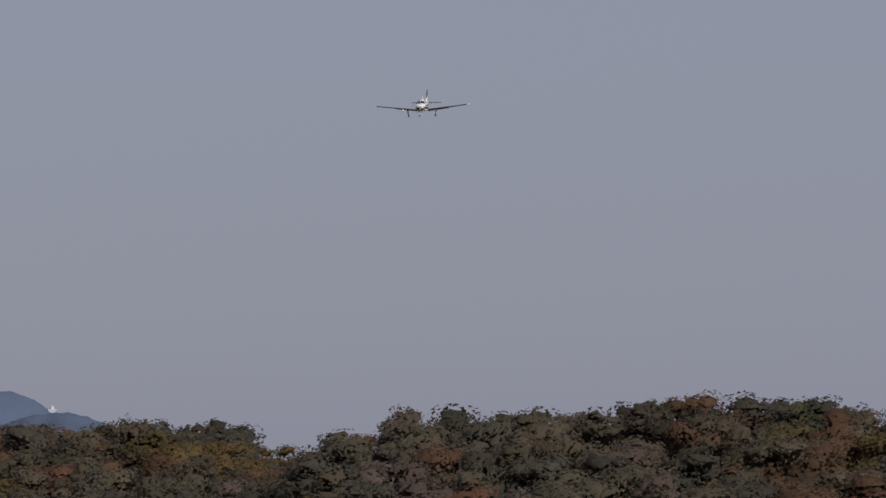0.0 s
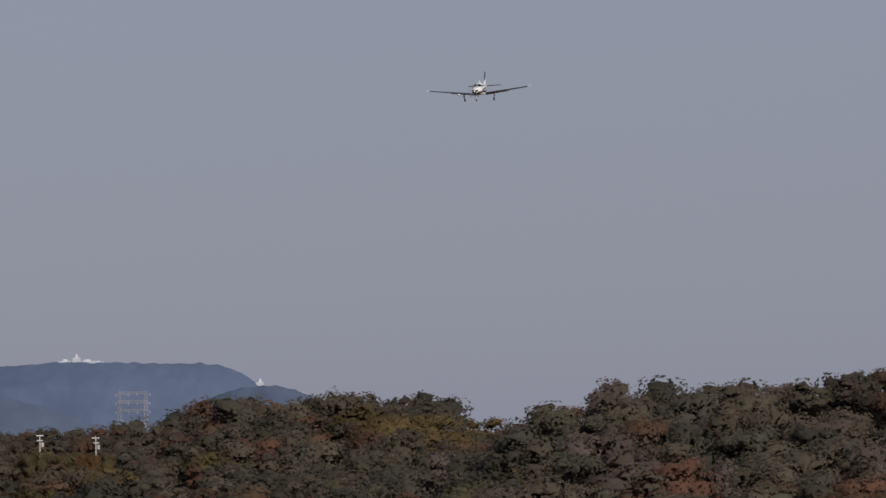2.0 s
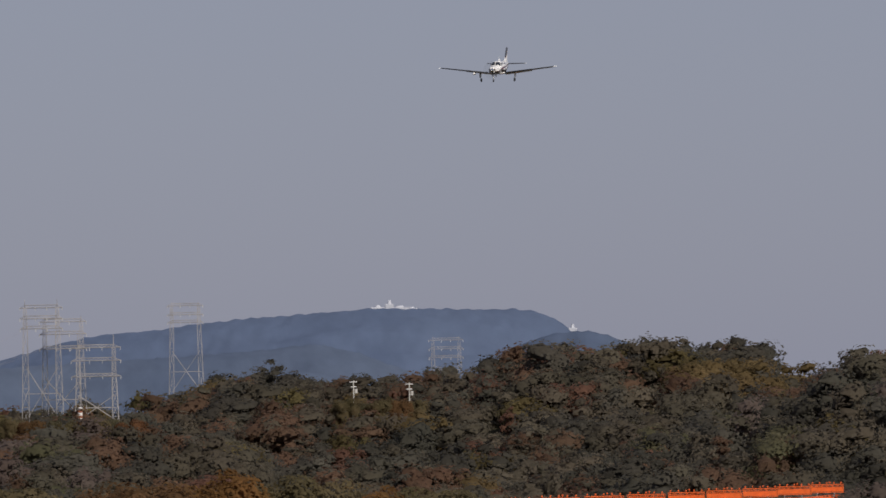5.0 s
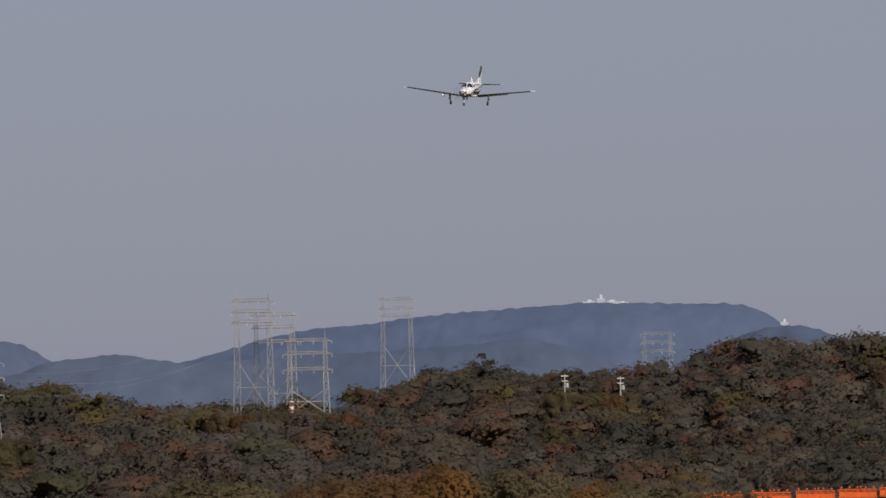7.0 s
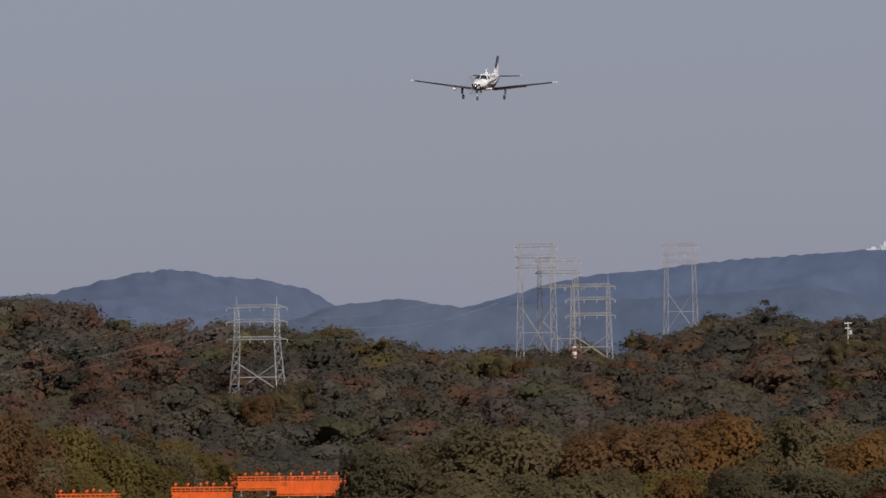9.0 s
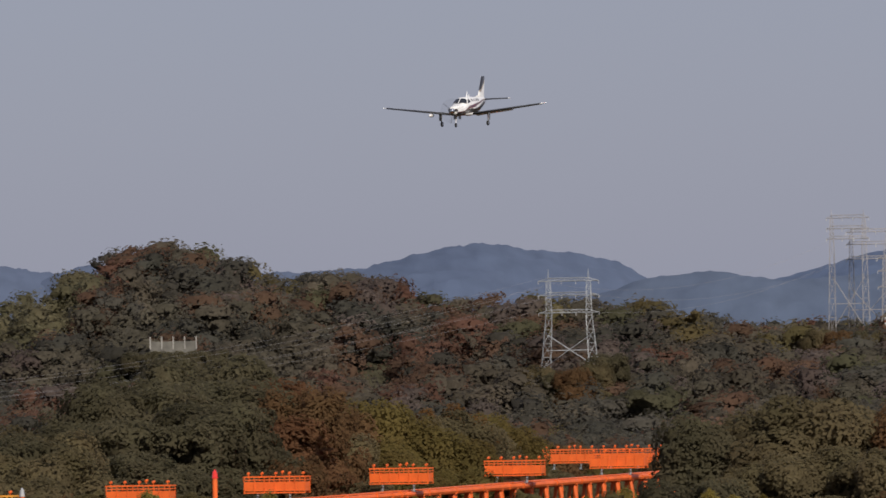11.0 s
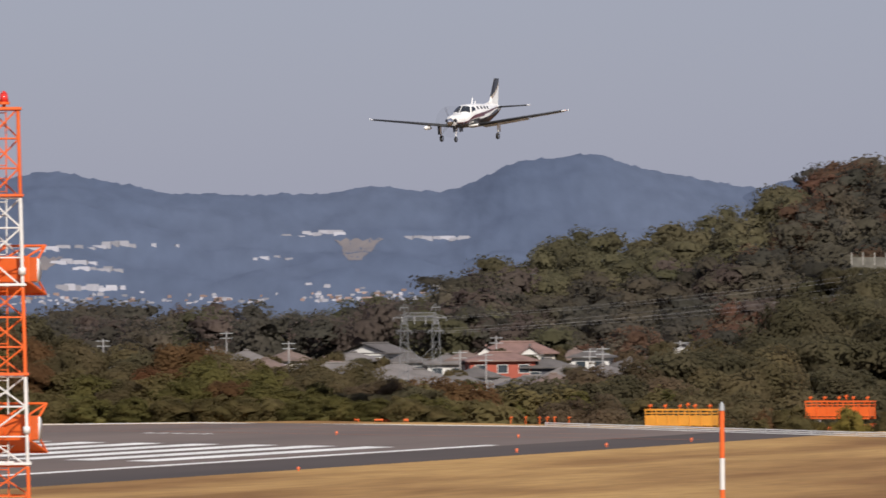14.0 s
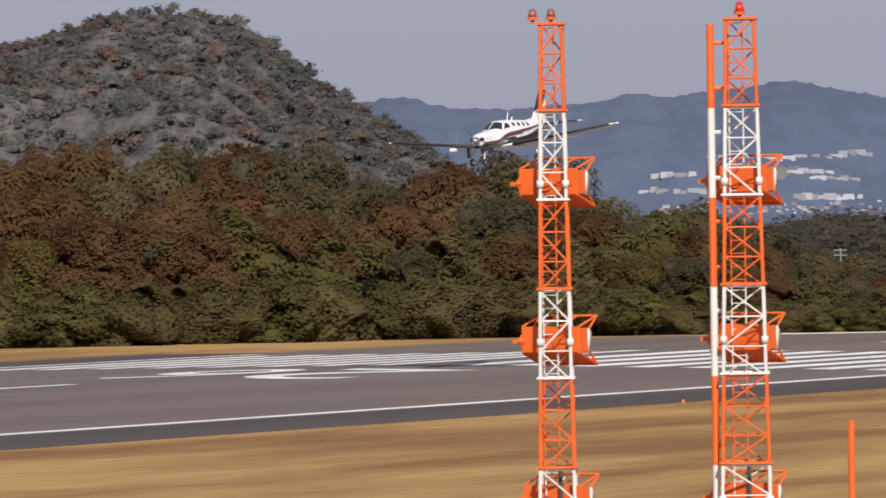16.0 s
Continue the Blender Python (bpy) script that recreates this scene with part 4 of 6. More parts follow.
    def fin_sweep(low, high, mat, label, u0=0.0, u1=1.0):
        """A painted band on both faces of the fin, between two curves over the chord."""
        for s in (-1, 1):
            bm = bmesh.new()
            cols = []
            for i in range(13):
                u = u0 + (u1 - u0) * i / 12
                col = []
                for z in (low(u), high(u)):
                    k = (z - 0.35) / (2.17 - 0.35)
                    le, te = -3.55 - 1.30 * k, -5.30 - 0.38 * k
                    side = u / 0.25 if u < 0.25 else 1 - (u - 0.25) / 0.75 * 0.84
                    col.append(bm.verts.new((le + (te - le) * u + (0.006 if u == 0 else 0), s * (0.075 * (1 - 0.5 * k) * side + 0.006), z)))
                cols.append(col)
            for p, q in zip(cols, cols[1:]):
                bm.faces.new((p[0], q[0], q[1], p[1]))
            part("stripe", bm, mat, fin, label)

    edge = lambda u: 1.02 + 0.92 * u ** 1.25
    fin_sweep(edge, lambda u: 2.172, BLACKISH, "black fin top sweeping down the leading edge")
    fin_sweep(lambda u: edge(u) - 0.075, lambda u: edge(u) - 0.025, GOLD, "gold fin line", 0.08)
    fin_sweep(lambda u: edge(u) - 0.20, lambda u: edge(u) - 0.10, MAROON, "maroon fin stripe", 0.16)
    bm = bmesh.new()
    loft(bm, [[Vector((-2.9, 0.02, 0.58)), Vector((-2.9, -0.02, 0.58))] + [Vector((-2.95, 0, 0.5))], [Vector((-3.9, 0.06, 0.72)), Vector((-3.9, -0.06, 0.72)), Vector((-3.9, 0, 0.5))]])
    part("dorsal_fillet", bm, CREAM, fin)
    # nose leg
    gear = thing("nose_gear")
    gear.parent = plane
    bm = bmesh.new()
    tube(bm, (2.05, 0, -0.80), (2.20, 0, -1.25), 0.05, 0.045, 10)
    tube(bm, (2.20, 0, -1.25), (2.25, 0.0, -1.58), 0.032, n=8)
    tube(bm, (1.75, 0, -0.85), (2.16, 0, -1.15), 0.025, n=8)
    part("strut", bm, CREAM, gear, "white nose leg", True)
    for s in (-1, 1):
        bm = bmesh.new()
        box(bm, 1.5, 2.15, s * 0.2 - 0.01, s * 0.2 + 0.01, -1.12, -0.82, 0.006)
        part("gear_door", bm, BLACKISH, gear, "dark open gear door")
    wheel(gear, "wheel", 2.26, 0, -1.58, 0.17, 0.13)
    # radar pod under the right wing, aerials, dark panel over the lower nose
    bm = bmesh.new()
    prof = [(1.14, 0.02), (1.10, 0.085), (1.0, 0.14), (0.82, 0.16), (0.45, 0.145), (0.05, 0.07), (-0.05, 0.02)]
    loft(bm, [[Vector((x, -2.46 + 0.8 * r * math.cos(2 * math.pi * k / 18), -0.78 + 0.8 * r * math.sin(2 * math.pi * k / 18))) for k in range(18)] for x, r in prof])
    tube(bm, (0.5, -2.46, -0.72), (0.35, -2.46, -0.55), 0.08, n=10)
    part("radar_pod", bm, CREAM, plane, "white rounded radar pod", True)
    bm = bmesh.new()
    tube(bm, (-0.75, 0, 0.56), (-0.95, 0, 1.02), 0.035, 0.014, 8)
    part("aerial", bm, CREAM, plane, "white blade aerial")
    bm = bmesh.new()
    tube(bm, (-1.3, 0, 0.56), (-1.4, 0, 0.76), 0.05, 0.02, 8)
    part("aerial", bm, CREAM, plane, "white blade aerial")
    bm = bmesh.new()
    hull_patch(bm, [(2.86, -30), (0.3, -34), (0.3, -146), (2.86, -150)], 0.010, 16)
    part("belly_fairing", bm, BLACKISH, plane, "black panel over the lower nose", True)
    return plane, prop


BLADE = bpy.data.materials.new("propeller_blade")
BLADE.use_nodes = True
BLADE.node_tree.nodes["Principled BSDF"].inputs["Base Color"].default_value = (0.03, 0.03, 0.032, 1)
BLADE.node_tree.nodes["Principled BSDF"].inputs["Roughness"].default_value = 0.5
BLADE.node_tree.nodes["Principled BSDF"].inputs["Alpha"].default_value = 0.11
DISC = bpy.data.materials.new("whirling_propeller")
DISC.use_nodes = True
DISC.node_tree.nodes["Principled BSDF"].inputs["Base Color"].default_value = (0.06, 0.06, 0.065, 1)
DISC.node_tree.nodes["Principled BSDF"].inputs["Alpha"].default_value = 0.04
aeroplane, propeller = build_plane()


# ---------------------------------------------------------------- verges, end of the paving
def verge(name, x0, x1, y0, y1, ny, lift=0.0):
    """Mown grass butting against the paving."""
    cols = 9 if abs(x1 - x0) < 60 else 19
    xs, ys = np.linspace(x0, x1, cols), np.linspace(y0, y1, ny)
    x, y = np.meshgrid(xs, ys, indexing="ij")
    z = -np.minimum(np.abs(x - CENTRE), 48) * CROWN - 0.012 + lift + 0.04 * wave(x, y, 9, 8) * np.minimum(1, np.linspace(0, 3, cols)[:, None])
    v, q = sheet(x, y, z)
    me = mesh_from(name, v, [q[:, ::-1]], [GRASS], smooth=True)
    return tagged(new(name, me), "dry mown grass beside the runway", "grass", kind="structure")


verge("verge_near", CENTRE + 40.8, CENTRE + 120, -600, 423, 160)
verge("verge_far", CENTRE - 43, CENTRE - 62, -600, 400, 120)
verge("verge_corner", CENTRE - 33, CENTRE - 62, 388, 425, 14, 0.004)


def runway_number(chars):
    """The painted number, in the built-in font, read from the approach side."""
    cu = bpy.data.curves.new("runway_number", "FONT")
    cu.body, cu.size, cu.align_x = chars, 1.0, "CENTER"
    tmp = new("runway_number_curve", cu)
    bpy.context.view_layer.update()
    me = bpy.data.meshes.new_from_object(tmp.evaluated_get(bpy.context.evaluated_depsgraph_get()))
    bpy.data.objects.remove(tmp)
    n = len(me.vertices)
    co = np.zeros(n * 3)
    me.vertices.foreach_get("co", co)
    co = co.reshape(-1, 3)
    w, h0, h1 = np.ptp(co[:, 0]), co[:, 1].min(), co[:, 1].max()
    # reading direction runs with the landing aeroplane, which comes towards -y
    x = CENTRE - co[:, 0] / w * 16.2
    y = 340.8 - (co[:, 1] - h0) / (h1 - h0) * 16.2
    co = np.stack([x, y, -np.abs(x - CENTRE) * CROWN + 0.012], 1)
    me.vertices.foreach_set("co", co.ravel())
    me.materials.append(PAINT)
    me.update()
    ob = new("runway_number", me)
    ob.parent = bpy.data.objects["runway"]
    return tagged(ob, "white painted runway number")


runway_number("26")
for y0, y1, x0, x1 in ((399.6, 400.1, -232, -165), (407.6, 408.0, -225, -172), (414.2, 414.6, -218, -180)):
    strip("faded_line", LINE_RED, x0, x1, y0, y1, 0.009, bpy.data.objects["runway"], label="faded red painted line")


def build_guard_rail():
    """Low white rails along the edge of the levelled ground."""
    rail = thing("guard_rail", pose(0, 0, 0), "low white pipe rail along the plateau edge", "guard rail")
    line = [(-224, 424.0), (-210, 424.5), (-185, 422.5), (-160, 411.5), (-140, 402.5), (-121, 394)]
    for k, dz in enumerate((0.04, 0.15, 0.26)):
        bm = bmesh.new()
        for (x0, y0), (x1, y1) in list(zip(line, line[1:]))[0 if k == 0 else 2:]:
            z0, z1 = (-min(abs(x - CENTRE), 48) * CROWN - 0.05 + dz + 0.004 * max(0, x + 165) for x in (x0, x1))
            tube(bm, (x0, y0, z0), (x1, y1, z1), 0.036, n=6)
        part("rail", bm, WHITE, rail, "white painted pipe" if k else "")
    bm = bmesh.new()
    box(bm, -0.04, 0.04, 0.05, 0.13, -1.0, 0.26)
    post = part("post", bm, WHITE, rail)
    me = post.data
    first = True
    for (x0, y0), (x1, y1) in list(zip(line, line[1:]))[2:]:
        n = max(2, int(math.hypot(x1 - x0, y1 - y0) / 3.5))
        for i in range(n):
            x, y = x0 + (x1 - x0) * i / n, y0 + (y1 - y0) * i / n
            m = pose(x, y, -min(abs(x - CENTRE), 48) * CROWN - 0.05)
            if first:
                post.matrix_basis, first = m, False
            else:
                share("post", me, rail, m)
    bm = bmesh.new()
    box(bm, -122.0, -121.0, 393.2, 394.2, -1.2, -0.1, 0.04)
    part("end_block", bm, WHITE, rail, "white concrete end block")


build_guard_rail()


# ---------------------------------------------------------------- approach lights
def lamp_head(parent, x, y, z):
    bm = bmesh.new()
    tube(bm, (0, 0, 0), (0, 0, 0.16), 0.035, n=6)
    tube(bm, (0, -0.10, 0.22), (0, 0.12, 0.24), 0.09, 0.12, 8)
    ob = part("lamp_head", bm, ORANGE, parent)
    ob.matrix_basis = pose(x, y, z)
    return ob


def light_unit(name, mat, m, wide=5.5, legs=True, label=""):
    """One bar of approach lights: a shallow boxed platform with a rail and lamp heads on top."""
    unit = thing(name, m, label, "approach light", "approach lights")
    half = wide / 2
    bm = bmesh.new()
    box(bm, -half, half, -0.55, -0.49, -1.12, -0.40)
    box(bm, half - 0.05, half, -0.49, 0.55, -1.12, -0.40)
    box(bm, -half, -half + 0.05, -0.49, 0.55, -1.12, -0.40)
    box(bm, -half + 0.05, half - 0.05, 0.49, 0.55, -1.12, -0.40)
    box(bm, -half + 0.05, half - 0.05, -0.49, 0.49, -1.10, -1.02)
    part("side_panel", bm, mat, unit)
    bm = bmesh.new()
    for z0, z1 in ((-0.05, 0.05), (-0.27, -0.21)):
        for y in (-0.6, 0.55):
            box(bm, -half - 0.08, half + 0.08, y, y + 0.06, z0, z1)
        for x in (-half - 0.08, half + 0.02):
            box(bm, x, x + 0.06, -0.54, 0.55, z0, z1)
    part("top_rail", bm, mat, unit)
    bm = bmesh.new()
    for i in range(7):
        x = -half + wide * i / 6
        for y in (-0.60, 0.552):
            box(bm, x - 0.03, x + 0.03, y, y + 0.048, -1.24, -0.051)
    box(bm, -half - 0.05, half + 0.05, -0.62, -0.602, -1.30, -1.20)
    box(bm, -half - 0.05, half + 0.05, 0.602, 0.62, -1.30, -1.20)
    part("rib", bm, mat, unit)
    n = max(5, int(round(wide / 1.1)))
    first = None
    for i in range(n):
        x = -half + 0.25 + (wide - 0.5) * i / (n - 1)
        if first is None:
            first = lamp_head(unit, x, -0.3, 0.05)
        else:
            share("lamp_head", first.data, unit, pose(x, -0.3, 0.05))
    share("lamp_head", first.data, unit, pose(0.35, 0.3, 0.14))
    if legs:
        for x in (-half * 0.62, half * 0.45):
            bm = bmesh.new()
            tube(bm, (x, -0.2, -1.24), (x, -0.2, -1.9), 0.09, n=8)
            tube(bm, (x - 0.2, -0.2, -1.9), (x + 0.2, -0.2, -1.24), 0.04, n=6)
            part("leg", bm, STEEL, unit, "galvanised steel leg")
    return unit


BAR_TOP = [(489, -0.6), (638, -0.7), (860, -1.3), (953, -1.6), (1024, -2.1), (1096, -2.5), (1190, -2.85)]


def bar_z(y):
    return float(np.interp(y, *np.array(BAR_TOP).T))


def build_approach_lights():
    light_unit("approach_light_bar", AMBER, pose(CENTRE, 489, bar_z(489)), 5.1, False, "amber boxed bar of approach lights in the grass")
    master = light_unit("approach_light_bar", ORANGE, pose(CENTRE, 520, bar_z(520)), 5.1, True, "orange boxed bar of approach lights on a trestle")
    y = 549.5
    while y < 1190:
        copy_thing(master, pose(CENTRE, y, bar_z(y)))
        y += 29.6
    for k in range(7):
        copy_thing(master, pose(-223 + 5.8 * k, 684, -1.0))
    # six short stakes with lamps before the first bar
    for dx in (0.0, 1.08, 2.10, 2.68, 3.20, 4.27):
        stake = thing("approach_light_stake", pose(CENTRE + dx, 459, -1.15), "small orange approach lamp on a stake", "approach light", "approach lights")
        bm = bmesh.new()
        tube(bm, (0, 0, -2.5), (0, 0, 0.6), 0.035, n=6)
        part("stake", bm, ORANGE, stake)
        bm = bmesh.new()
        tube(bm, (0, -0.1, 0.64), (0, 0.10, 0.66), 0.06, 0.08, 8)
        part("lamp_head", bm, ORANGE, stake)


build_approach_lights()


def build_trestle():
    trestle = thing("trestle", pose(0, 0, 0), "orange steel pipe trestle carrying the approach lights", "trestle")
    for k, dx in enumerate((-0.9, 0.9)):
        for y0 in range(506, 1186, 34):
            bm = bmesh.new()
            tube(bm, (CENTRE + dx, y0, bar_z(y0) - 2.15), (CENTRE + dx, y0 + 33.7, bar_z(y0 + 34) - 2.15), 0.24, n=8)
            for j in range(5):
                tube(bm, (CENTRE + dx, y0 + 2 + 7 * j, bar_z(y0) - 2.15), (CENTRE + dx, y0 + 2.3 + 7 * j, bar_z(y0) - 2.15), 0.30, n=8)
            part("pipe", bm, ORANGE, trestle)
    bm = bmesh.new()
    for s in (-1, 1):
        tube(bm, (s * 0.8, 0, -0.2), (s * 2.1, s * 0.6, -9), 0.17, 0.2, 7)
        tube(bm, (s * 0.8, 0.6, -0.2), (s * 0.4, 2.4, -9), 0.15, 0.18, 7)
    tube(bm, (-1.1, 0, -0.2), (1.1, 0, -0.2), 0.14, n=7)
    leg = part("leg_frame", bm, ORANGE, trestle)
    leg.matrix_basis = pose(CENTRE, 510, bar_z(510) - 2.15)
    y = 516
    while y < 1185:
        share("leg_frame", leg.data, trestle, pose(CENTRE, y, bar_z(y) - 2.15))
        y += 4.1
    for y0 in range(540, 1180, 40):
        bm = bmesh.new()
        box(bm, CENTRE - 0.6, CENTRE + 0.6, y0, y0 + 39, bar_z(y0) - 1.9, bar_z(y0) - 1.84)
        part("walkway", bm, ORANGE, trestle)


build_trestle()


# ---------------------------------------------------------------- glide path masts
def lattice_mast(name, m, tall, w_top, w_foot, label, pipe=False, seed=0):
    """A square lattice mast in orange and white bands."""
    mast = thing(name, m, label, "antenna mast", "glide path masts")
    top, step, bay = tall, 2.04, 0.68
    bands = int(math.ceil(tall / step))

    def half(z):
        return (w_foot + (w_top - w_foot) * z / tall) / 2

    for b in range(bands):
        z1, z0 = top - b * step, max(0.0, top - (b + 1) * step)
        mat = ORANGE if b % 2 == 0 else WHITE
        for sx in (-1, 1):
            for sy in (-1, 1):
                bm = bmesh.new()
                tube(bm, (sx * half(z0), sy * half(z0), z0), (sx * half(z1), sy * half(z1), z1), 0.040, n=8)
                part("leg", bm, mat, mast)
        z = z1
        while z > z0 + 0.05:
            za = max(z0, z - bay)
            h1, h0 = half(z), half(za)
            for sx, sy, tx, ty in ((-1, -1, 1, -1), (1, -1, 1, 1), (1, 1, -1, 1), (-1, 1, -1, -1)):
                p = [(sx * h1, sy * h1, z), (tx * h1, ty * h1, z), (sx * h0, sy * h0, za), (tx * h0, ty * h0, za)]
                bm = bmesh.new()
                tube(bm, p[0], p[1], 0.018, n=5)
                if round((top - z) / bay) % 2:
                    tube(bm, p[0], p[3], 0.021, n=5)
                else:
                    tube(bm, p[1], p[2], 0.021, n=5)
                part("cross_brace", bm, mat, mast)
            z = za
        # cable duct and ladder inside the mast
        if z0 < 3.5:
            bm = bmesh.new()
            tube(bm, (0.06, 0.0, z0), (0.06, 0.0, z1), 0.05, n=8)
            part("cable_duct", bm, DARK, mast, "dark grey upright cable duct")
        bm = bmesh.new()
        for s in (-0.16, 0.16):
            tube(bm, (s - 0.12, half(z0) * 0.5, z0), (s - 0.12, half(z1) * 0.5, z1), 0.018, n=5)
        z = z0 + 0.15
        while z < z1:
            tube(bm, (-0.28, half(z) * 0.5, z), (0.04, half(z) * 0.5, z), 0.012, n=4)
            z += 0.3
        part("ladder", bm, mat, mast)
        bm = bmesh.new()
        h = half(z0) + 0.05
        for sx, sy, tx, ty in ((-1, -1, 1, -1), (1, -1, 1, 1), (1, 1, -1, 1), (-1, 1, -1, -1)):
            tube(bm, (sx * h, sy * h, z0 + 0.06), (tx * h, ty * h, z0 + 0.06), 0.035, n=5)
        part("collar", bm, mat, mast)
        if pipe:
            bm = bmesh.new()
            tube(bm, (-half(7) - 0.22, -0.05, z0), (-half(7) - 0.22, -0.05, z1 if b else z1 - 0.12), 0.085, n=10)
            for zz in (z0 + 0.45, z1 - 0.55):
                tube(bm, (-half(7) - 0.22, -0.05, zz), (-half(zz), -0.05, zz), 0.05, n=6)
            part("cable_pipe", bm, mat, mast, "round pipe beside the mast")
    bm = bmesh.new()
    for a, b in (((-1, -1), (1, -1)), ((1, -1), (1, 1)), ((1, 1), (-1, 1)), ((-1, 1), (-1, -1))):
        h = half(top) + 0.05
        tube(bm, (a[0] * h, a[1] * h, top), (b[0] * h, b[1] * h, top), 0.04, n=5)
    part("top_frame", bm, ORANGE, mast)
    for x in ((-0.42, 0.0) if not pipe else (0.0,)):
        lamp = thing("warning_lamp")
        lamp.parent = mast
        big = 1.0 if not pipe else 1.15
        bm = bmesh.new()
        tube(bm, (x, 0, top), (x, 0, top + 0.10), 0.045, n=8)
        tube(bm, (x, 0, top + 0.10), (x, 0, top + 0.16), 0.12 * big, n=10)
        part("socket", bm, ORANGE, lamp)
        bm = bmesh.new()
        tube(bm, (x, 0, top + 0.16), (x, 0, top + 0.30 * big), 0.10 * big, 0.085, 10)
        tube(bm, (x, 0, top + 0.30 * big), (x, 0, top + 0.36 * big), 0.085, 0.02, 10)
        part("globe", bm, LAMP_RED if pipe else DULL_RED, lamp, "red lamp globe" if pipe else "dull red lamp globe", True)
    # three antennas
    for z in (2.6 + 0.58, 6.24 + 0.58, 9.86 + 0.58):
        antenna = thing("antenna", pose(0.05, 0.42, z - 0.02, 0, 0, -27) @ Matrix.Diagonal((0.95, 0.95, 0.88, 1)))
        antenna.parent = mast
        # a trough reflector that opens towards the approach: solid back, open upper flap, plated lower flap
        bm = bmesh.new()
        box(bm, -0.86, 0.74, -0.30, -0.24, -0.34, 0.34, 0.01)
        for x0, x1 in ((-0.86, -0.80), (0.68, 0.74)):
            box(bm, x0, x1, -0.24, 0.20, -0.32, 0.30)
        part("back_panel", bm, ORANGE, antenna)
        bm = bmesh.new()
        loft(bm, [[Vector((x, y, zz)) for y, zz in ((-0.28, -0.34), (0.56, -0.64), (0.56, -0.60), (-0.24, -0.30))] for x in (-0.84, 0.66)])
        bmesh.ops.recalc_face_normals(bm, faces=bm.faces)
        part("lower_flap", bm, ORANGE, antenna)
        bm = bmesh.new()
        for x in (-0.84, -0.3, 0.2, 0.72):
            tube(bm, (x, -0.28, 0.34), (x, 0.60, 0.60), 0.030, n=6)
        for x in (-0.84, 0.72):
            tube(bm, (x, -0.28, -0.34), (x, 0.60, -0.66), 0.035, n=6)
            tube(bm, (x, 0.60, 0.60), (x, 0.20, 0.26), 0.030, n=6)
            tube(bm, (x, 0.60, -0.66), (x, 0.20, -0.28), 0.030, n=6)
        tube(bm, (-0.84, 0.60, 0.60), (0.72, 0.60, 0.60), 0.038, n=6)
        tube(bm, (-0.84, 0.60, -0.66), (0.72, 0.60, -0.66), 0.038, n=6)
        part("frame", bm, ORANGE, antenna)
        bm = bmesh.new()
        for x, g in ((-1.02, 0.10), (-0.90, 0.24)):
            tube(bm, (x, -0.10, -0.05), (x + 0.12, -0.10, -0.05), g, g, 8)
        box(bm, -1.20, -1.02, -0.14, -0.06, -0.10, 0.0)
        part("feed_box", bm, ORANGE, antenna)
        bm = bmesh.new()
        box(bm, 0.20, 0.60, -0.33, -0.302, -0.10, 0.04)
        part("cover_plate", bm, ORANGE, antenna)
        bm = bmesh.new()
        tube(bm, (-0.10, -0.36, -0.08), (-0.10, -0.302, -0.08), 0.16, n=12)
        part("round_cover", bm, ORANGE, antenna)
        bm = bmesh.new()
        loft(bm, [[Vector((x, 0.10 + 0.20 * math.cos(a), -0.04 + 0.32 * math.sin(a))) for a in np.linspace(-1.45, 1.45, 9)] for x in (-0.76, 0.765)])
        bmesh.ops.recalc_face_normals(bm, faces=bm.faces)
        part("radome", bm, WHITE, antenna, "white curved plastic cover", True)
        for sx in (-1, 1):
            bm = bmesh.new()
            tube(bm, (sx * half(z), -half(z), z - 0.15), (sx * half(z), -half(z), z + 0.01), 0.08, n=10)
            part("clamp", bm, WHITE, mast, "white mounting clamp", True)
    bm = bmesh.new()
    box(bm, -w_foot * 0.8, w_foot * 0.8, -w_foot * 0.8, w_foot * 0.8, -0.4, 0.06, 0.03)
    part("footing", bm, CONCRETE, mast, "concrete footing")
    return mast


DULL_RED = material("dull_red_glass", (0.30, 0.10, 0.075), 0.4, vary=0.3, scale=4)
LAMP_RED = material("red_lamp_glass", (0.62, 0.03, 0.02), 0.2, vary=0.2, scale=3, coat=0.5)
ax, ay = spot(29.255, 170)
lattice_mast("antenna_mast", pose(ax, ay, -0.58, 0, 0, 27), 14.03, 0.48, 0.88, "slim orange and white lattice mast with two lamps")
bx, by = spot(27.80, 170)
lattice_mast("antenna_mast", pose(bx, by, -0.58, 0, 0, 27), 14.08, 0.64, 1.22, "stout orange and white lattice mast with a red lamp", pipe=True)


def marker_pole(az, r, top_el, rad, bands, label, lamp_mat=None):
    x, y = spot(az, r)
    z1 = EYE[2] + r * math.tan(radians(top_el))
    z0 = float(height(x, y))
    pole = thing("marker_pole", pose(x, y, z0), label, "marker pole", "marker poles")
    z, k = z1 - z0, 0
    while z > 0:
        zn = max(-0.2, z - bands[k % len(bands)])
        bm = bmesh.new()
        tube(bm, (0, 0, zn), (0, 0, z), rad, n=12)
        part("pole_section", bm, ORANGE if k % 2 == 0 else WHITE, pole)
        z, k = zn, k + 1
        if zn < 0:
            break
    if lamp_mat:
        bm = bmesh.new()
        tube(bm, (0, 0, z1 - z0), (0, 0, z1 - z0 + 0.16), rad * 1.25, rad * 0.9, 12)
        tube(bm, (0, 0, z1 - z0 + 0.16), (0, 0, z1 - z0 + 0.24), rad * 0.9, rad * 0.2, 12)
        part("cap", bm, lamp_mat, pole, "rounded cap")


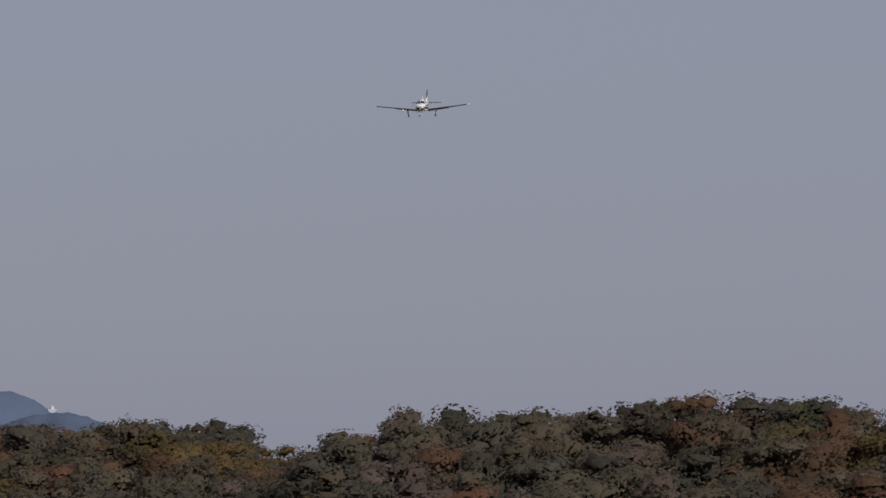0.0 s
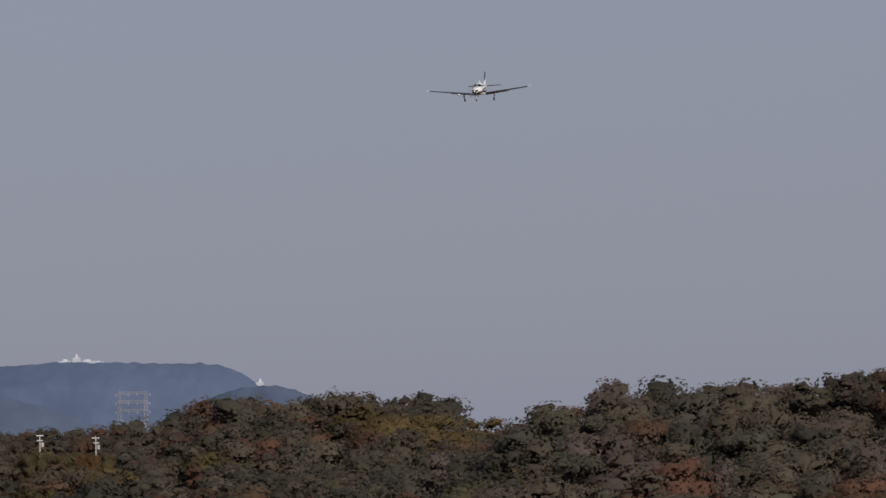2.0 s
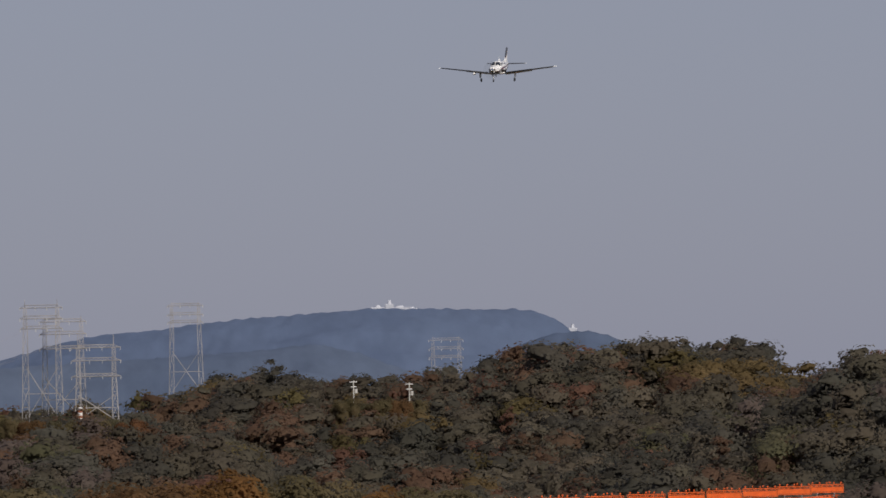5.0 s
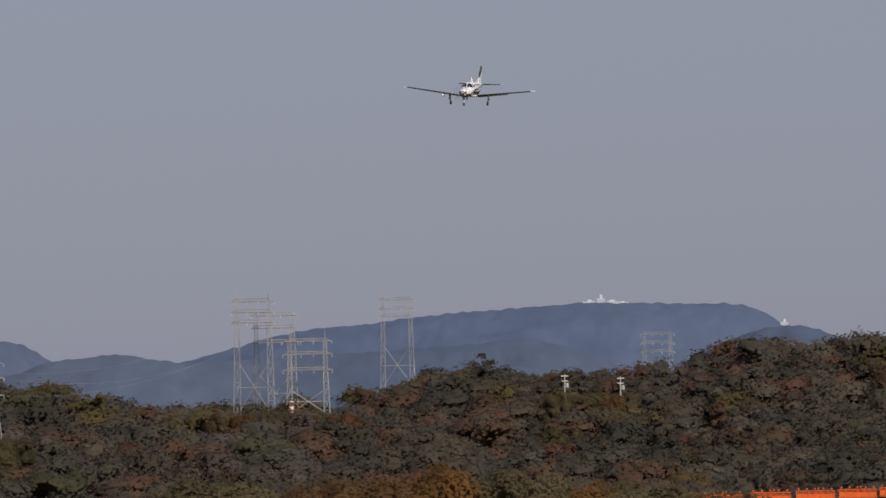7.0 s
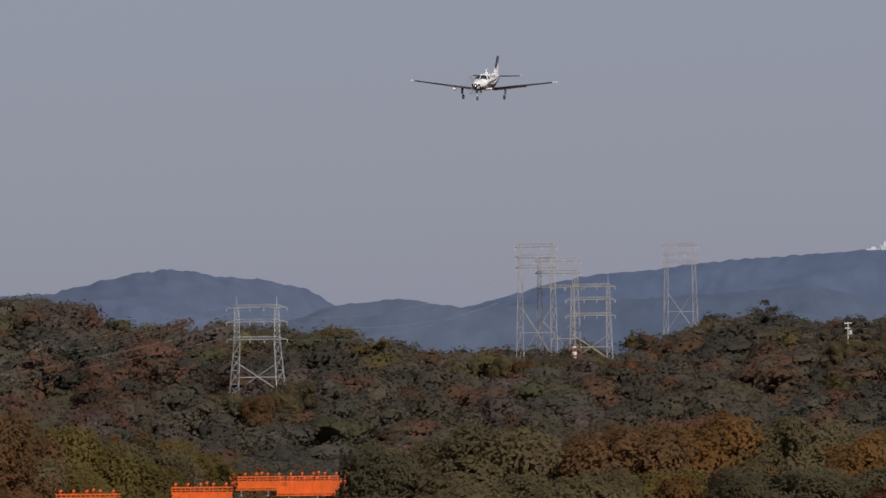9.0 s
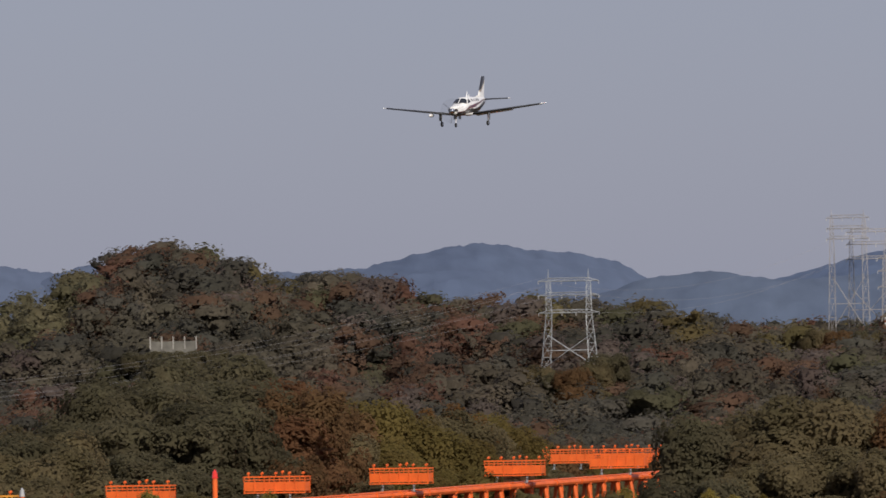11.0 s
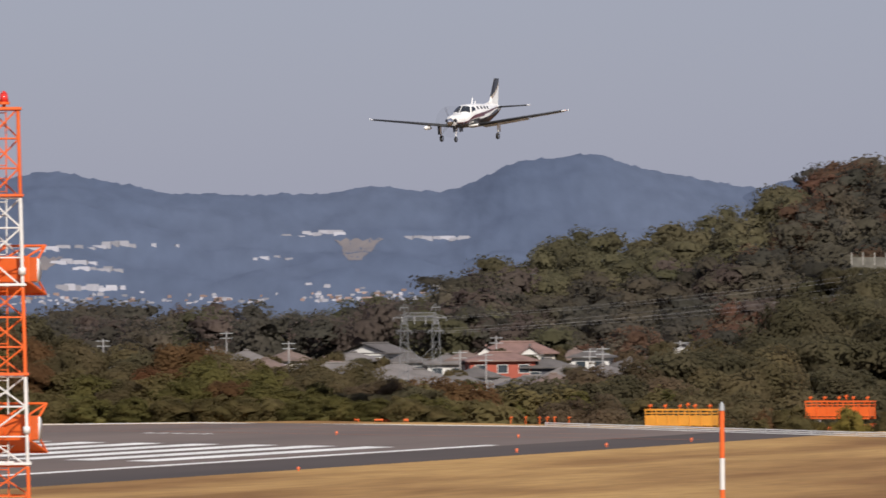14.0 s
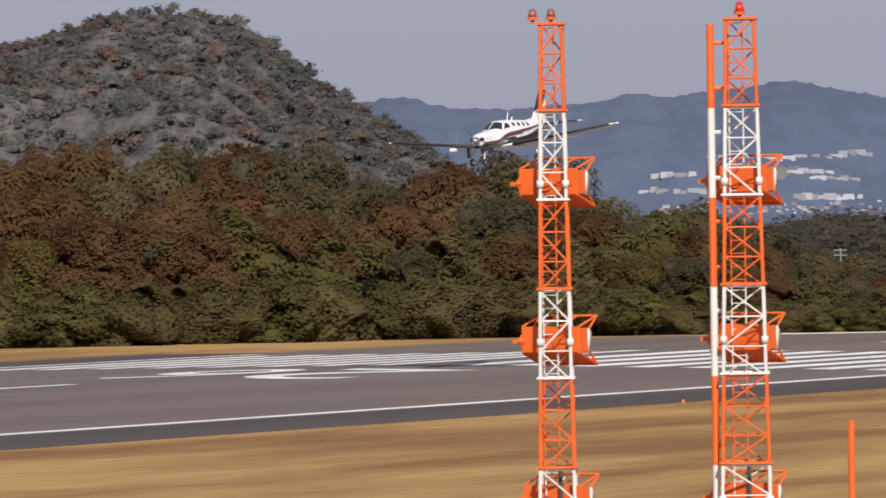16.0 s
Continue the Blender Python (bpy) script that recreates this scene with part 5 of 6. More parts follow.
marker_pole(22.285, 200, -1.14, 0.068, (1.28, 0.85), "thin orange and white banded pole with grey cap", STEEL)
marker_pole(20.80, 200, -1.03, 0.068, (1.25, 0.85), "thin orange and white banded pole with red cap", LAMP_RED)
marker_pole(26.99, 200, -1.88, 0.09, (2.6, 0.85), "thin plain orange pole in the grass")

# small lights beside the paving
for k, (lx, ly) in enumerate(((-164.6, 372), (-164.4, 384), (-164.2, 396), (-176, 398), (-188, 398.5), (-238.5, 352), (-239.5, 330), (-161.6, 338), (-161.4, 300))):
    base = -abs(lx - CENTRE) * CROWN
    lt = thing("runway_light", pose(lx, ly, base - 0.02), "small orange runway edge light", "runway light", "runway lights")
    bm = bmesh.new()
    tube(bm, (0, 0, 0), (0, 0, 0.12), 0.04, n=8)
    part("stem", bm, ORANGE, lt)
    bm = bmesh.new()
    tube(bm, (0, 0, 0.12), (0, 0, 0.24), 0.085, 0.05, 10)
    part("lens", bm, ORANGE, lt)


for az, r, wide in ((25.10, 474, 0.3), (24.93, 474, 0.6), (24.86, 475, 0.4), (24.72, 472, 0.3)):
    px, py = spot(az, r)
    zt = EYE[2] + r * math.tan(radians(-1.185))
    box_z = float(height(px, py))
    marker = thing("marker_box", pose(px, py, box_z, 0, 0, az), "low orange marker box at the grass edge", "marker", "edge markers")
    bm = bmesh.new()
    box(bm, -wide / 2, wide / 2, -0.25, 0.25, max(0.05, zt - box_z - 0.22), zt - box_z, 0.03)
    part("case", bm, ORANGE, marker)
    bm = bmesh.new()
    for sx in (-0.4, 0.4):
        tube(bm, (sx * wide, 0, -0.2), (sx * wide, 0, max(0.06, zt - box_z - 0.2)), 0.05, n=6)
    part("leg", bm, ORANGE, marker)


# ---------------------------------------------------------------- power lines
def lattice(bm, foot, top, n, r, b):
    """Four legs through two squares of corners, with bracing between."""
    for i in range(4):
        tube(bm, foot[i], top[i], r, n=4)
    for k in range(n):
        for i in range(4):
            j = (i + 1) % 4
            lerp = lambda p, q, t: Vector(p).lerp(Vector(q), t)
            a0, a1 = lerp(foot[i], top[i], k / n), lerp(foot[i], top[i], (k + 1) / n)
            b0, b1 = lerp(foot[j], top[j], k / n), lerp(foot[j], top[j], (k + 1) / n)
            tube(bm, a0, b1, b, n=3)
            tube(bm, b0, a1, b, n=3)
            tube(bm, a1, b1, b, n=3)


def square(x, y, z, h):
    return [Vector((x + sx * h, y + sy * h, z)) for sx, sy in ((-1, -1), (1, -1), (1, 1), (-1, 1))]


PALE = material("pale_porcelain", (0.5, 0.49, 0.47), 0.5, vary=0.2, scale=0.5)


def portal_pylon(az, r, top_el, wide, arms, over, label, bar=0.11, mat=None, slim=0.38, foot_el=0.0, stubs=(), splay=0.10):
    """A portal pylon: two lattice masts, splayed at the foot and tied by cross beams that carry the insulators. stubs: short arms on each mast alone."""
    x, y = spot(az, r)
    z1 = EYE[2] + r * math.tan(radians(top_el))
    z0 = float(height(x, y))
    tall = z1 - z0
    knee = EYE[2] + r * math.tan(radians(foot_el)) - z0          # where the legs come out of the woods
    mat = mat or STEEL
    pylon = thing("pylon", pose(x, y, z0, 0, 0, az), label, "pylon", "pylons of the power line")
    half = wide / 2
    waist = tall - max(arms) - 0.5
    foot_x = half + splay * waist
    for s in (-1, 1):
        bm = bmesh.new()
        lattice(bm, square(s * foot_x, 0, 0, slim * 2.0), square(s * half, 0, waist, slim), 7, bar, bar * 0.5)
        lattice(bm, square(s * half, 0, waist, slim), square(s * half, 0, tall - min(arms), slim * 0.7), 6, bar * 0.8, bar * 0.45)
        tube(bm, (s * half, 0, tall - min(arms)), (s * half, 0, tall), bar * 1.1, bar * 0.5, 5)
        part("mast", bm, mat, pylon)
    for dz in arms:
        z = tall - dz
        bm = bmesh.new()
        for yy in (-0.35, 0.35):
            tube(bm, (-half - over, yy * 0.4, z), (half + over, yy * 0.4, z), bar, n=4)
            tube(bm, (-half, yy, z + 0.5), (half, yy, z + 0.5), bar * 0.8, n=4)
            n = 8
            for k in range(n):
                xa, xb = -half + wide * k / n, -half + wide * (k + 0.5) / n
                tube(bm, (xa, yy, z), (xb, yy, z + 0.5), bar * 0.45, n=3)
                tube(bm, (xb, yy, z + 0.5), (xa + wide / n, yy, z), bar * 0.45, n=3)
            for s in (-1, 1):
                tube(bm, (s * half, yy, z + 0.5), (s * (half + over), yy * 0.4, z), bar * 0.6, n=3)
        part("cross_beam", bm, mat, pylon)
        for xx in (-half - over, -half * 0.35, half * 0.35, half + over):
            bm = bmesh.new()
            tube(bm, (xx, -0.9, z - 0.05), (xx, 0.9, z - 0.05), 0.07, n=6)
            tube(bm, (xx, 0, z), (xx, 0, z - 0.5), 0.06, n=6)
            part("insulator", bm, PALE, pylon, "pale insulator string")
    for dz, reach_x in stubs:
        for s in (-1, 1):
            bm = bmesh.new()
            tube(bm, (s * half - reach_x, 0, tall - dz), (s * half + reach_x, 0, tall - dz), bar * 1.2, n=5)
            for e in (-1, 1):
                tube(bm, (s * half + e * reach_x, 0, tall - dz), (s * half, 0, tall - dz + 0.45), bar * 0.6, n=4)
                tube(bm, (s * half + e * reach_x * 0.95, 0, tall - dz), (s * half + e * reach_x * 0.95, 0, tall - dz - 0.4), 0.05, n=5)
            part("cross_arm", bm, mat, pylon)
    low, high = knee + 0.1, knee + 0.62 * (waist - knee)
    at = lambda z: half + (foot_x - half) * (1 - z / waist)
    bm = bmesh.new()
    tube(bm, (-at(high), 0, high), (at(low), 0, low), bar * 1.1, n=5)
    tube(bm, (at(high), 0, high), (-at(low), 0, low), bar * 0.7, n=5)
    mid = (low + high) / 2
    tube(bm, (-at(mid), 0, mid), (at(mid), 0, mid), bar * 0.9, n=5)
    part("brace", bm, mat, pylon)
    return pylon


DIM_STEEL = material("dull_grey_steel", (0.20, 0.20, 0.205), 0.7, 0.1, vary=0.3, scale=0.3)
FAR_STEEL = material("weathered_steel", (0.34, 0.32, 0.31), 0.6, 0.2, vary=0.3, scale=0.3)
portal_pylon(15.885, 1316, 0.945, 5.7, (1.5, 3.4, 5.2), 0.9, "tall grey steel portal pylon rising from woods", 0.07, mat=FAR_STEEL, splay=0.012)
portal_pylon(15.72, 1322, 0.812, 6.5, (1.0, 3.2, 5.8), 0.9, "grey steel portal pylon rising from woods", 0.07, mat=FAR_STEEL, splay=0.012)
portal_pylon(15.47, 1312, 0.665, 6.3, (2.3, 4.6, 7.4), 1.2, "stout grey steel portal pylon rising from woods", 0.085, mat=FAR_STEEL, splay=0.02)
portal_pylon(14.776, 1640, 0.905, 6.0, (0.9, 2.9, 4.6), 0.9, "slender grey steel portal pylon behind woods", 0.07, mat=FAR_STEEL, foot_el=0.2, splay=0.02)
portal_pylon(12.77, 1700, 0.60, 6.0, (1.0, 3.0, 5.0), 0.9, "distant steel portal pylon behind woods", 0.05, mat=FAR_STEEL, foot_el=0.3, splay=0.02)
portal_pylon(18.045, 1240, 0.525, 6.7, (1.9, 4.3, 7.2), 1.7, "pale steel portal pylon on a wooded slope", 0.085, slim=0.5, foot_el=-0.22, splay=0.07)
portal_pylon(24.607, 900, -0.305, 3.8, (1.5, 1.9), 0.3, "grey steel twin-mast pylon before the village", 0.05, mat=DIM_STEEL, slim=0.40, foot_el=-0.85, splay=0.015, stubs=((0.35, 0.5), (1.6, 1.35), (3.2, 0.9)))

# a red and white chimney-like mast foot among the pylons
mx, my = spot(15.60, 1310)
beacon = thing("banded_post", pose(mx, my, float(height(mx, my))), "short red and white banded post among pylons", "post")
lift = EYE[2] + 1310 * math.tan(radians(0.0)) - float(height(mx, my))
for k in range(5):
    bm = bmesh.new()
    tube(bm, (0, 0, k * 0.5 + lift), (0, 0, k * 0.5 + 0.5 + lift), 0.42, n=10)
    part("band", bm, LINE_RED if k % 2 else WHITE, beacon)
bm = bmesh.new()
tube(bm, (0, 0, -0.3), (0, 0, lift), 0.4, n=8)
part("stem", bm, FAR_STEEL, beacon)


def cables(a, b, levels, sag, rad, label):
    """Sagging wires between two pylons."""
    for k, (za, zb, da, db) in enumerate(levels):
        line = thing("power_cable", pose(0, 0, 0), label, "cable", "cables of the power line")
        bm = bmesh.new()
        pa, pb = spot(*a), spot(*b)
        p = []
        for i in range(25):
            t = i / 24
            x = pa[0] + (pb[0] - pa[0]) * t + da + (db - da) * t
            y = pa[1] + (pb[1] - pa[1]) * t
            p.append((x, y, za + (zb - za) * t - sag * 4 * t * (1 - t)))
        loft(bm, [[Vector(q) + Vector((0.3 * c, 0.7 * c, s)) * rad for c, s in ((-1, -0.6), (1, -0.6), (0, 1.1))] for q in p])
        part("wire", bm, FAR_STEEL, line)


cables((18.06, 1240), (24.58, 900), [(20.2, 3.3, -3, -2), (20.2, 3.3, 3, 2), (18.4, 1.8, -4, -3), (18.4, 1.8, 4, 3), (16.4, 1.6, -4, -2.5), (16.4, 1.6, 4, 2.5)], 3.0, 0.010, "thin sagging grey power cable")
cables((18.06, 1240), (15.9, 1316), [(19.0, 26.0, -3, -3), (17.2, 24.0, 4, 3), (15.2, 22.0, -4, -3)], 4.0, 0.010, "thin sagging grey power cable")

for k, (az, el) in enumerate(((13.49, 0.27), (13.06, 0.245))):
    px, py = spot(az, 1505)
    z1 = EYE[2] + 1505 * math.tan(radians(el))
    z0 = float(height(px, py))
    pole = thing("utility_pole", pose(px, py, z0, 0, 0, az), "pale utility pole with cross arms above the trees", "utility pole", "utility poles")
    bm = bmesh.new()
    tube(bm, (0, 0, 0), (0, 0, z1 - z0), 0.16, 0.11, 8)
    part("pole", bm, CONCRETE, pole)
    for dz, w in ((0.3, 0.75), (1.3, 0.6)):
        bm = bmesh.new()
        box(bm, -w, w, -0.08, 0.08, z1 - z0 - dz - 0.08, z1 - z0 - dz + 0.08)
        part("cross_arm", bm, WHITE, pole)
    bm = bmesh.new()
    tube(bm, (0.5, 0, z1 - z0 - 2.6), (0.5, 0, z1 - z0 - 1.7), 0.3, n=8)
    part("transformer", bm, CONCRETE, pole, "pale grey transformer can")


# ---------------------------------------------------------------- the village
ROOF_GREY = material("grey_roof_tiles", (0.135, 0.120, 0.112), 0.8, vary=0.3, scale=0.6, fine=0.2, fine_scale=4, rand=0.3)
ROOF_BROWN = material("brown_roof_tiles", (0.16, 0.112, 0.092), 0.7, vary=0.3, scale=0.6, fine=0.2, fine_scale=4)
ROOF_RUST = material("rust_roof_tiles", (0.20, 0.118, 0.098), 0.7, vary=0.3, scale=0.6, fine=0.2, fine_scale=4)
WALL_CREAM = material("cream_render", (0.46, 0.41, 0.34), 0.85, vary=0.15, scale=0.5, rand=0.12)
WALL_WHITE = material("white_render", (0.58, 0.56, 0.53), 0.85, vary=0.12, scale=0.5)
WALL_DARK = material("dark_timber_wall", (0.06, 0.06, 0.075), 0.8, vary=0.3, scale=0.5)
WALL_RED = material("red_wall", (0.34, 0.075, 0.045), 0.8, vary=0.2, scale=0.5)
WINDOW = material("window_glass", (0.04, 0.05, 0.06), 0.1, vary=0.2, scale=1)


def house(az, el, r, w, d, wall_h, roof_h, turn, wall, roof, label, hip=True, windows=2):
    """A village house: walls on a plinth, a roof with eaves, windows with frames, a door."""
    w, d, wall_h, roof_h = w * 0.80, d * 0.80, wall_h * 0.88, roof_h * 0.55
    x, y = spot(az, r)
    zb = EYE[2] + r * math.tan(radians(el))
    zg = float(height(x, y))
    ob = thing("house", pose(x, y, zb, 0, 0, az + turn), label, "house", "village houses")
    bm = bmesh.new()
    box(bm, -w / 2, w / 2, -d / 2, d / 2, min(-0.5, zg - zb - 0.5), 0)
    part("plinth", bm, CONCRETE, ob)
    bm = bmesh.new()
    box(bm, -w / 2, w / 2, -d / 2, d / 2, 0, wall_h)
    if not hip:
        for s in (-1, 1):
            v = [bm.verts.new(p) for p in ((s * w / 2, -d / 2, wall_h), (s * w / 2, d / 2, wall_h), (s * w / 2, 0, wall_h + roof_h * 0.92))]
            u = [bm.verts.new(p.co - Vector((s * 0.2, 0, 0))) for p in v]
            bm.faces.new(v), bm.faces.new(u[::-1])
            for i in range(3):
                bm.faces.new((v[i], v[(i + 1) % 3], u[(i + 1) % 3], u[i]))
        bmesh.ops.recalc_face_normals(bm, faces=bm.faces)
    part("wall", bm, wall, ob)
    e = 0.6
    bm = bmesh.new()
    ridge = (w / 2 - d / 2) if hip else w / 2 + e * 0.7
    ridge = max(ridge, 0.3)
    low = [Vector((sx * (w / 2 + e), sy * (d / 2 + e), wall_h - 0.15)) for sx, sy in ((-1, -1), (1, -1), (1, 1), (-1, 1))]
    if not hip:
        low = [Vector((sx * (w / 2 + e * 0.7), sy * (d / 2 + e), wall_h - 0.15)) for sx, sy in ((-1, -1), (1, -1), (1, 1), (-1, 1))]
    a, b = Vector((-ridge, 0, wall_h + roof_h)), Vector((ridge, 0, wall_h + roof_h))
    for lift in (0, 0.16):
        L = [bm.verts.new(p + Vector((0, 0, lift))) for p in low]
        A, B = bm.verts.new(a + Vector((0, 0, lift))), bm.verts.new(b + Vector((0, 0, lift)))
        bm.faces.new((L[0], L[1], B, A)), bm.faces.new((L[2], L[3], A, B))
        if hip:
            bm.faces.new((L[1], L[2], B)), bm.faces.new((L[3], L[0], A))
        if lift == 0:
            old = L
        else:
            for i in range(4):
                bm.faces.new((old[i], old[(i + 1) % 4], L[(i + 1) % 4], L[i]))
    bmesh.ops.recalc_face_normals(bm, faces=bm.faces)
    roof_ob = part("roof", bm, roof, ob)
    bm = bmesh.new()
    tube(bm, a + Vector((0, 0, 0.2)), b + Vector((0, 0, 0.2)), 0.17, n=6)
    part("ridge_tiles", bm, roof, roof_ob)
    for side in (-1, 1):
        for k in range(windows):
            xx = -w / 2 + w * (k + 0.5) / windows
            win = thing("window")
            win.parent = ob
            bm = bmesh.new()
            box(bm, xx - 0.75, xx + 0.75, side * d / 2 - 0.04, side * d / 2 + 0.05, wall_h - 1.75, wall_h - 0.55)
            part("frame", bm, WALL_WHITE, win)
            bm = bmesh.new()
            box(bm, xx - 0.66, xx + 0.66, side * d / 2 - 0.05, side * d / 2 + 0.07, wall_h - 1.67, wall_h - 0.63)
            part("pane", bm, WINDOW, win)
    for side in (-1, 1):
        win = thing("window")
        win.parent = ob
        bm = bmesh.new()
        box(bm, side * w / 2 - 0.04, side * w / 2 + 0.05, -0.7, 0.7, wall_h - 1.75, wall_h - 0.55)
        part("frame", bm, WALL_WHITE, win)
        bm = bmesh.new()
        box(bm, side * w / 2 - 0.05, side * w / 2 + 0.07, -0.6, 0.6, wall_h - 1.67, wall_h - 0.63)
        part("pane", bm, WINDOW, win)
    return ob


house(23.99, -0.95, 1000, 11.0, 7.0, 4.2, 1.6, 6, WALL_RED, ROOF_RUST, "red-walled building with a rust-coloured roof", windows=3)
house(23.86, -0.86, 1022, 13.0, 7.0, 3.6, 2.4, 0, WALL_CREAM, ROOF_RUST, "wide cream house with a rust-coloured roof", windows=4)
house(24.10, -0.84, 1012, 3.4, 3.0, 2.9, 2.0, 90, WALL_WHITE, ROOF_RUST, "narrow white gable with a steep roof", hip=False, windows=1)
house(23.76, -0.84, 1012, 3.4, 3.0, 2.9, 2.0, 90, WALL_WHITE, ROOF_GREY, "narrow white gable with a grey roof", hip=False, windows=1)
house(23.41, -0.90, 1030, 7.6, 7.0, 3.4, 2.2, 10, WALL_CREAM, ROOF_BROWN, "cream house with a brown hipped roof")
house(23.45, -1.0, 985, 8.6, 6.0, 2.6, 2.2, -4, WALL_DARK, ROOF_GREY, "dark timber house with a grey hipped roof")
house(23.75, -1.08, 960, 9.5, 6.5, 2.8, 1.9, 8, WALL_CREAM, ROOF_GREY, "low cream house with a grey tiled roof", windows=3)
house(23.95, -1.08, 965, 8.0, 6.5, 2.6, 1.8, -10, WALL_DARK, ROOF_GREY, "low dark house with a grey tiled roof")
house(24.95, -0.87, 1020, 8.2, 8.0, 4.0, 2.0, 62, WALL_WHITE, ROOF_GREY, "white gabled house with a pale grey roof", hip=False)
house(25.22, -0.98, 985, 12.0, 7.0, 2.9, 2.2, 5, WALL_DARK, ROOF_GREY, "long dark house with a grey hipped roof", windows=3)
house(25.05, -1.02, 970, 9.5, 7.0, 2.8, 2.0, -8, WALL_CREAM, ROOF_GREY, "cream house with a grey hipped roof", windows=3)
house(24.62, -1.02, 975, 9.0, 7.0, 2.8, 1.9, 12, WALL_WHITE, ROOF_GREY, "white house with a grey hipped roof", windows=3)
house(24.40, -0.93, 1005, 6.5, 6.0, 3.4, 1.9, 0, WALL_WHITE, ROOF_GREY, "white two-storey house with a grey roof")
house(24.32, -1.05, 962, 7.5, 6.0, 2.7, 1.7, -6, WALL_CREAM, ROOF_GREY, "cream house with a weathered grey roof")
house(25.95, -0.88, 1000, 7.6, 7.0, 3.0, 2.3, 4, WALL_CREAM, ROOF_GREY, "cream house with a dark hipped roof")
house(26.55, -0.90, 1010, 6.0, 6.0, 2.9, 1.9, -6, WALL_CREAM, ROOF_GREY, "small cream house with a grey roof")
house(26.95, -0.88, 1010, 4.2, 5.0, 2.9, 1.7, 70, WALL_WHITE, ROOF_GREY, "small white gabled house", hip=False, windows=1)
house(22.98, -0.92, 1015, 7.0, 6.0, 2.6, 1.7, 5, WALL_DARK, ROOF_GREY, "dark house with a grey hipped roof")
house(22.72, -0.88, 1030, 6.5, 6.0, 3.0, 1.8, 0, WALL_CREAM, ROOF_BROWN, "cream house with a brown roof")
house(22.56, -0.84, 1040, 5.0, 4.5, 3.4, 1.5, 80, WALL_WHITE, ROOF_GREY, "white gabled house beside the woods", hip=False, windows=1)

house(24.78, -0.97, 990, 9.0, 7.0, 2.8, 1.9, 3, WALL_CREAM, ROOF_GREY, "cream house with a pale grey roof", windows=3)
house(25.45, -0.97, 992, 8.0, 6.5, 2.7, 1.9, -5, WALL_DARK, ROOF_GREY, "dark house with a grey hipped roof")
house(25.62, -0.86, 1030, 7.0, 6.0, 2.8, 1.9, 8, WALL_CREAM, ROOF_BROWN, "cream house with a brown hipped roof")
house(24.18, -1.00, 985, 7.0, 6.0, 2.7, 1.8, 14, WALL_WHITE, ROOF_GREY, "white house with a grey hipped roof")
house(23.20, -0.98, 990, 6.5, 6.0, 2.7, 1.8, -9, WALL_CREAM, ROOF_GREY, "cream house with a grey hipped roof")
house(22.84, -0.97, 1000, 7.0, 6.0, 2.6, 1.7, 6, WALL_WHITE, ROOF_GREY, "white house with a grey roof")

for k, (az, el, r, w, turn, wall, roof, label) in enumerate((
        (25.33, -0.90, 1004, 5.5, 12, WALL_WHITE, ROOF_BROWN, "small white house with a brown hipped roof"),
        (25.12, -0.88, 1008, 6.0, -15, WALL_CREAM, ROOF_GREY, "small cream house with a dark roof"),
        (24.86, -1.05, 958, 6.2, 20, WALL_DARK, ROOF_GREY, "dark timber house with a dark hipped roof"),
        (24.70, -0.88, 1010, 5.0, 4, WALL_WHITE, ROOF_GREY, "white house with a dark tiled roof"),
        (24.50, -1.08, 955, 6.0, -12, WALL_WHITE, ROOF_GREY, "low white house with a dark tiled roof"),
        (24.26, -0.90, 1006, 5.6, 9, WALL_CREAM, ROOF_BROWN, "cream house with a weathered brown roof"),
        (23.62, -0.93, 1000, 6.4, -5, WALL_DARK, ROOF_GREY, "dark house with a dark hipped roof"),
        (23.58, -1.08, 955, 6.0, 16, WALL_CREAM, ROOF_BROWN, "low cream house with a brown roof"),
        (23.28, -0.88, 1018, 5.4, -8, WALL_WHITE, ROOF_GREY, "white house with a dark tiled roof"),
        (23.06, -1.00, 985, 5.8, 11, WALL_DARK, ROOF_GREY, "dark house with a dark tiled roof"),
        (25.80, -0.93, 994, 5.2, -10, WALL_WHITE, ROOF_BROWN, "small white house with a brown roof"),
        (26.20, -0.86, 1012, 5.6, 7, WALL_CREAM, ROOF_GREY, "small cream house with a dark roof"))):
    house(az, el, r, w * 1.2, w, 2.7 + 0.3 * (k % 3), 1.5 + 0.15 * (k % 4), turn, wall, roof, label)

for az, el, r in ((23.30, -0.66, 985), (23.20, -0.64, 985), (24.02, -0.55, 1015), (24.10, -0.68, 960), (24.30, -0.66, 968), (25.62, -0.58, 1000), (26.10, -0.50, 1090), (27.05, -0.55, 1020), (22.60, -0.60, 1035)):
    px, py = spot(az, r)
    z0 = float(height(px, py))
    z1 = EYE[2] + r * math.tan(radians(el))
    pole = thing("utility_pole", pose(px, py, z0, 0, 0, az), "grey concrete utility pole among the houses", "utility pole", "utility poles")
    bm = bmesh.new()
    tube(bm, (0, 0, -0.3), (0, 0, z1 - z0), 0.13, 0.09, 8)
    part("pole", bm, FAR_STEEL, pole)
    for dz in (0.3, 1.0):
        bm = bmesh.new()
        box(bm, -0.9, 0.9, -0.05, 0.05, z1 - z0 - dz - 0.05, z1 - z0 - dz + 0.05)
        part("cross_arm", bm, STEEL, pole)

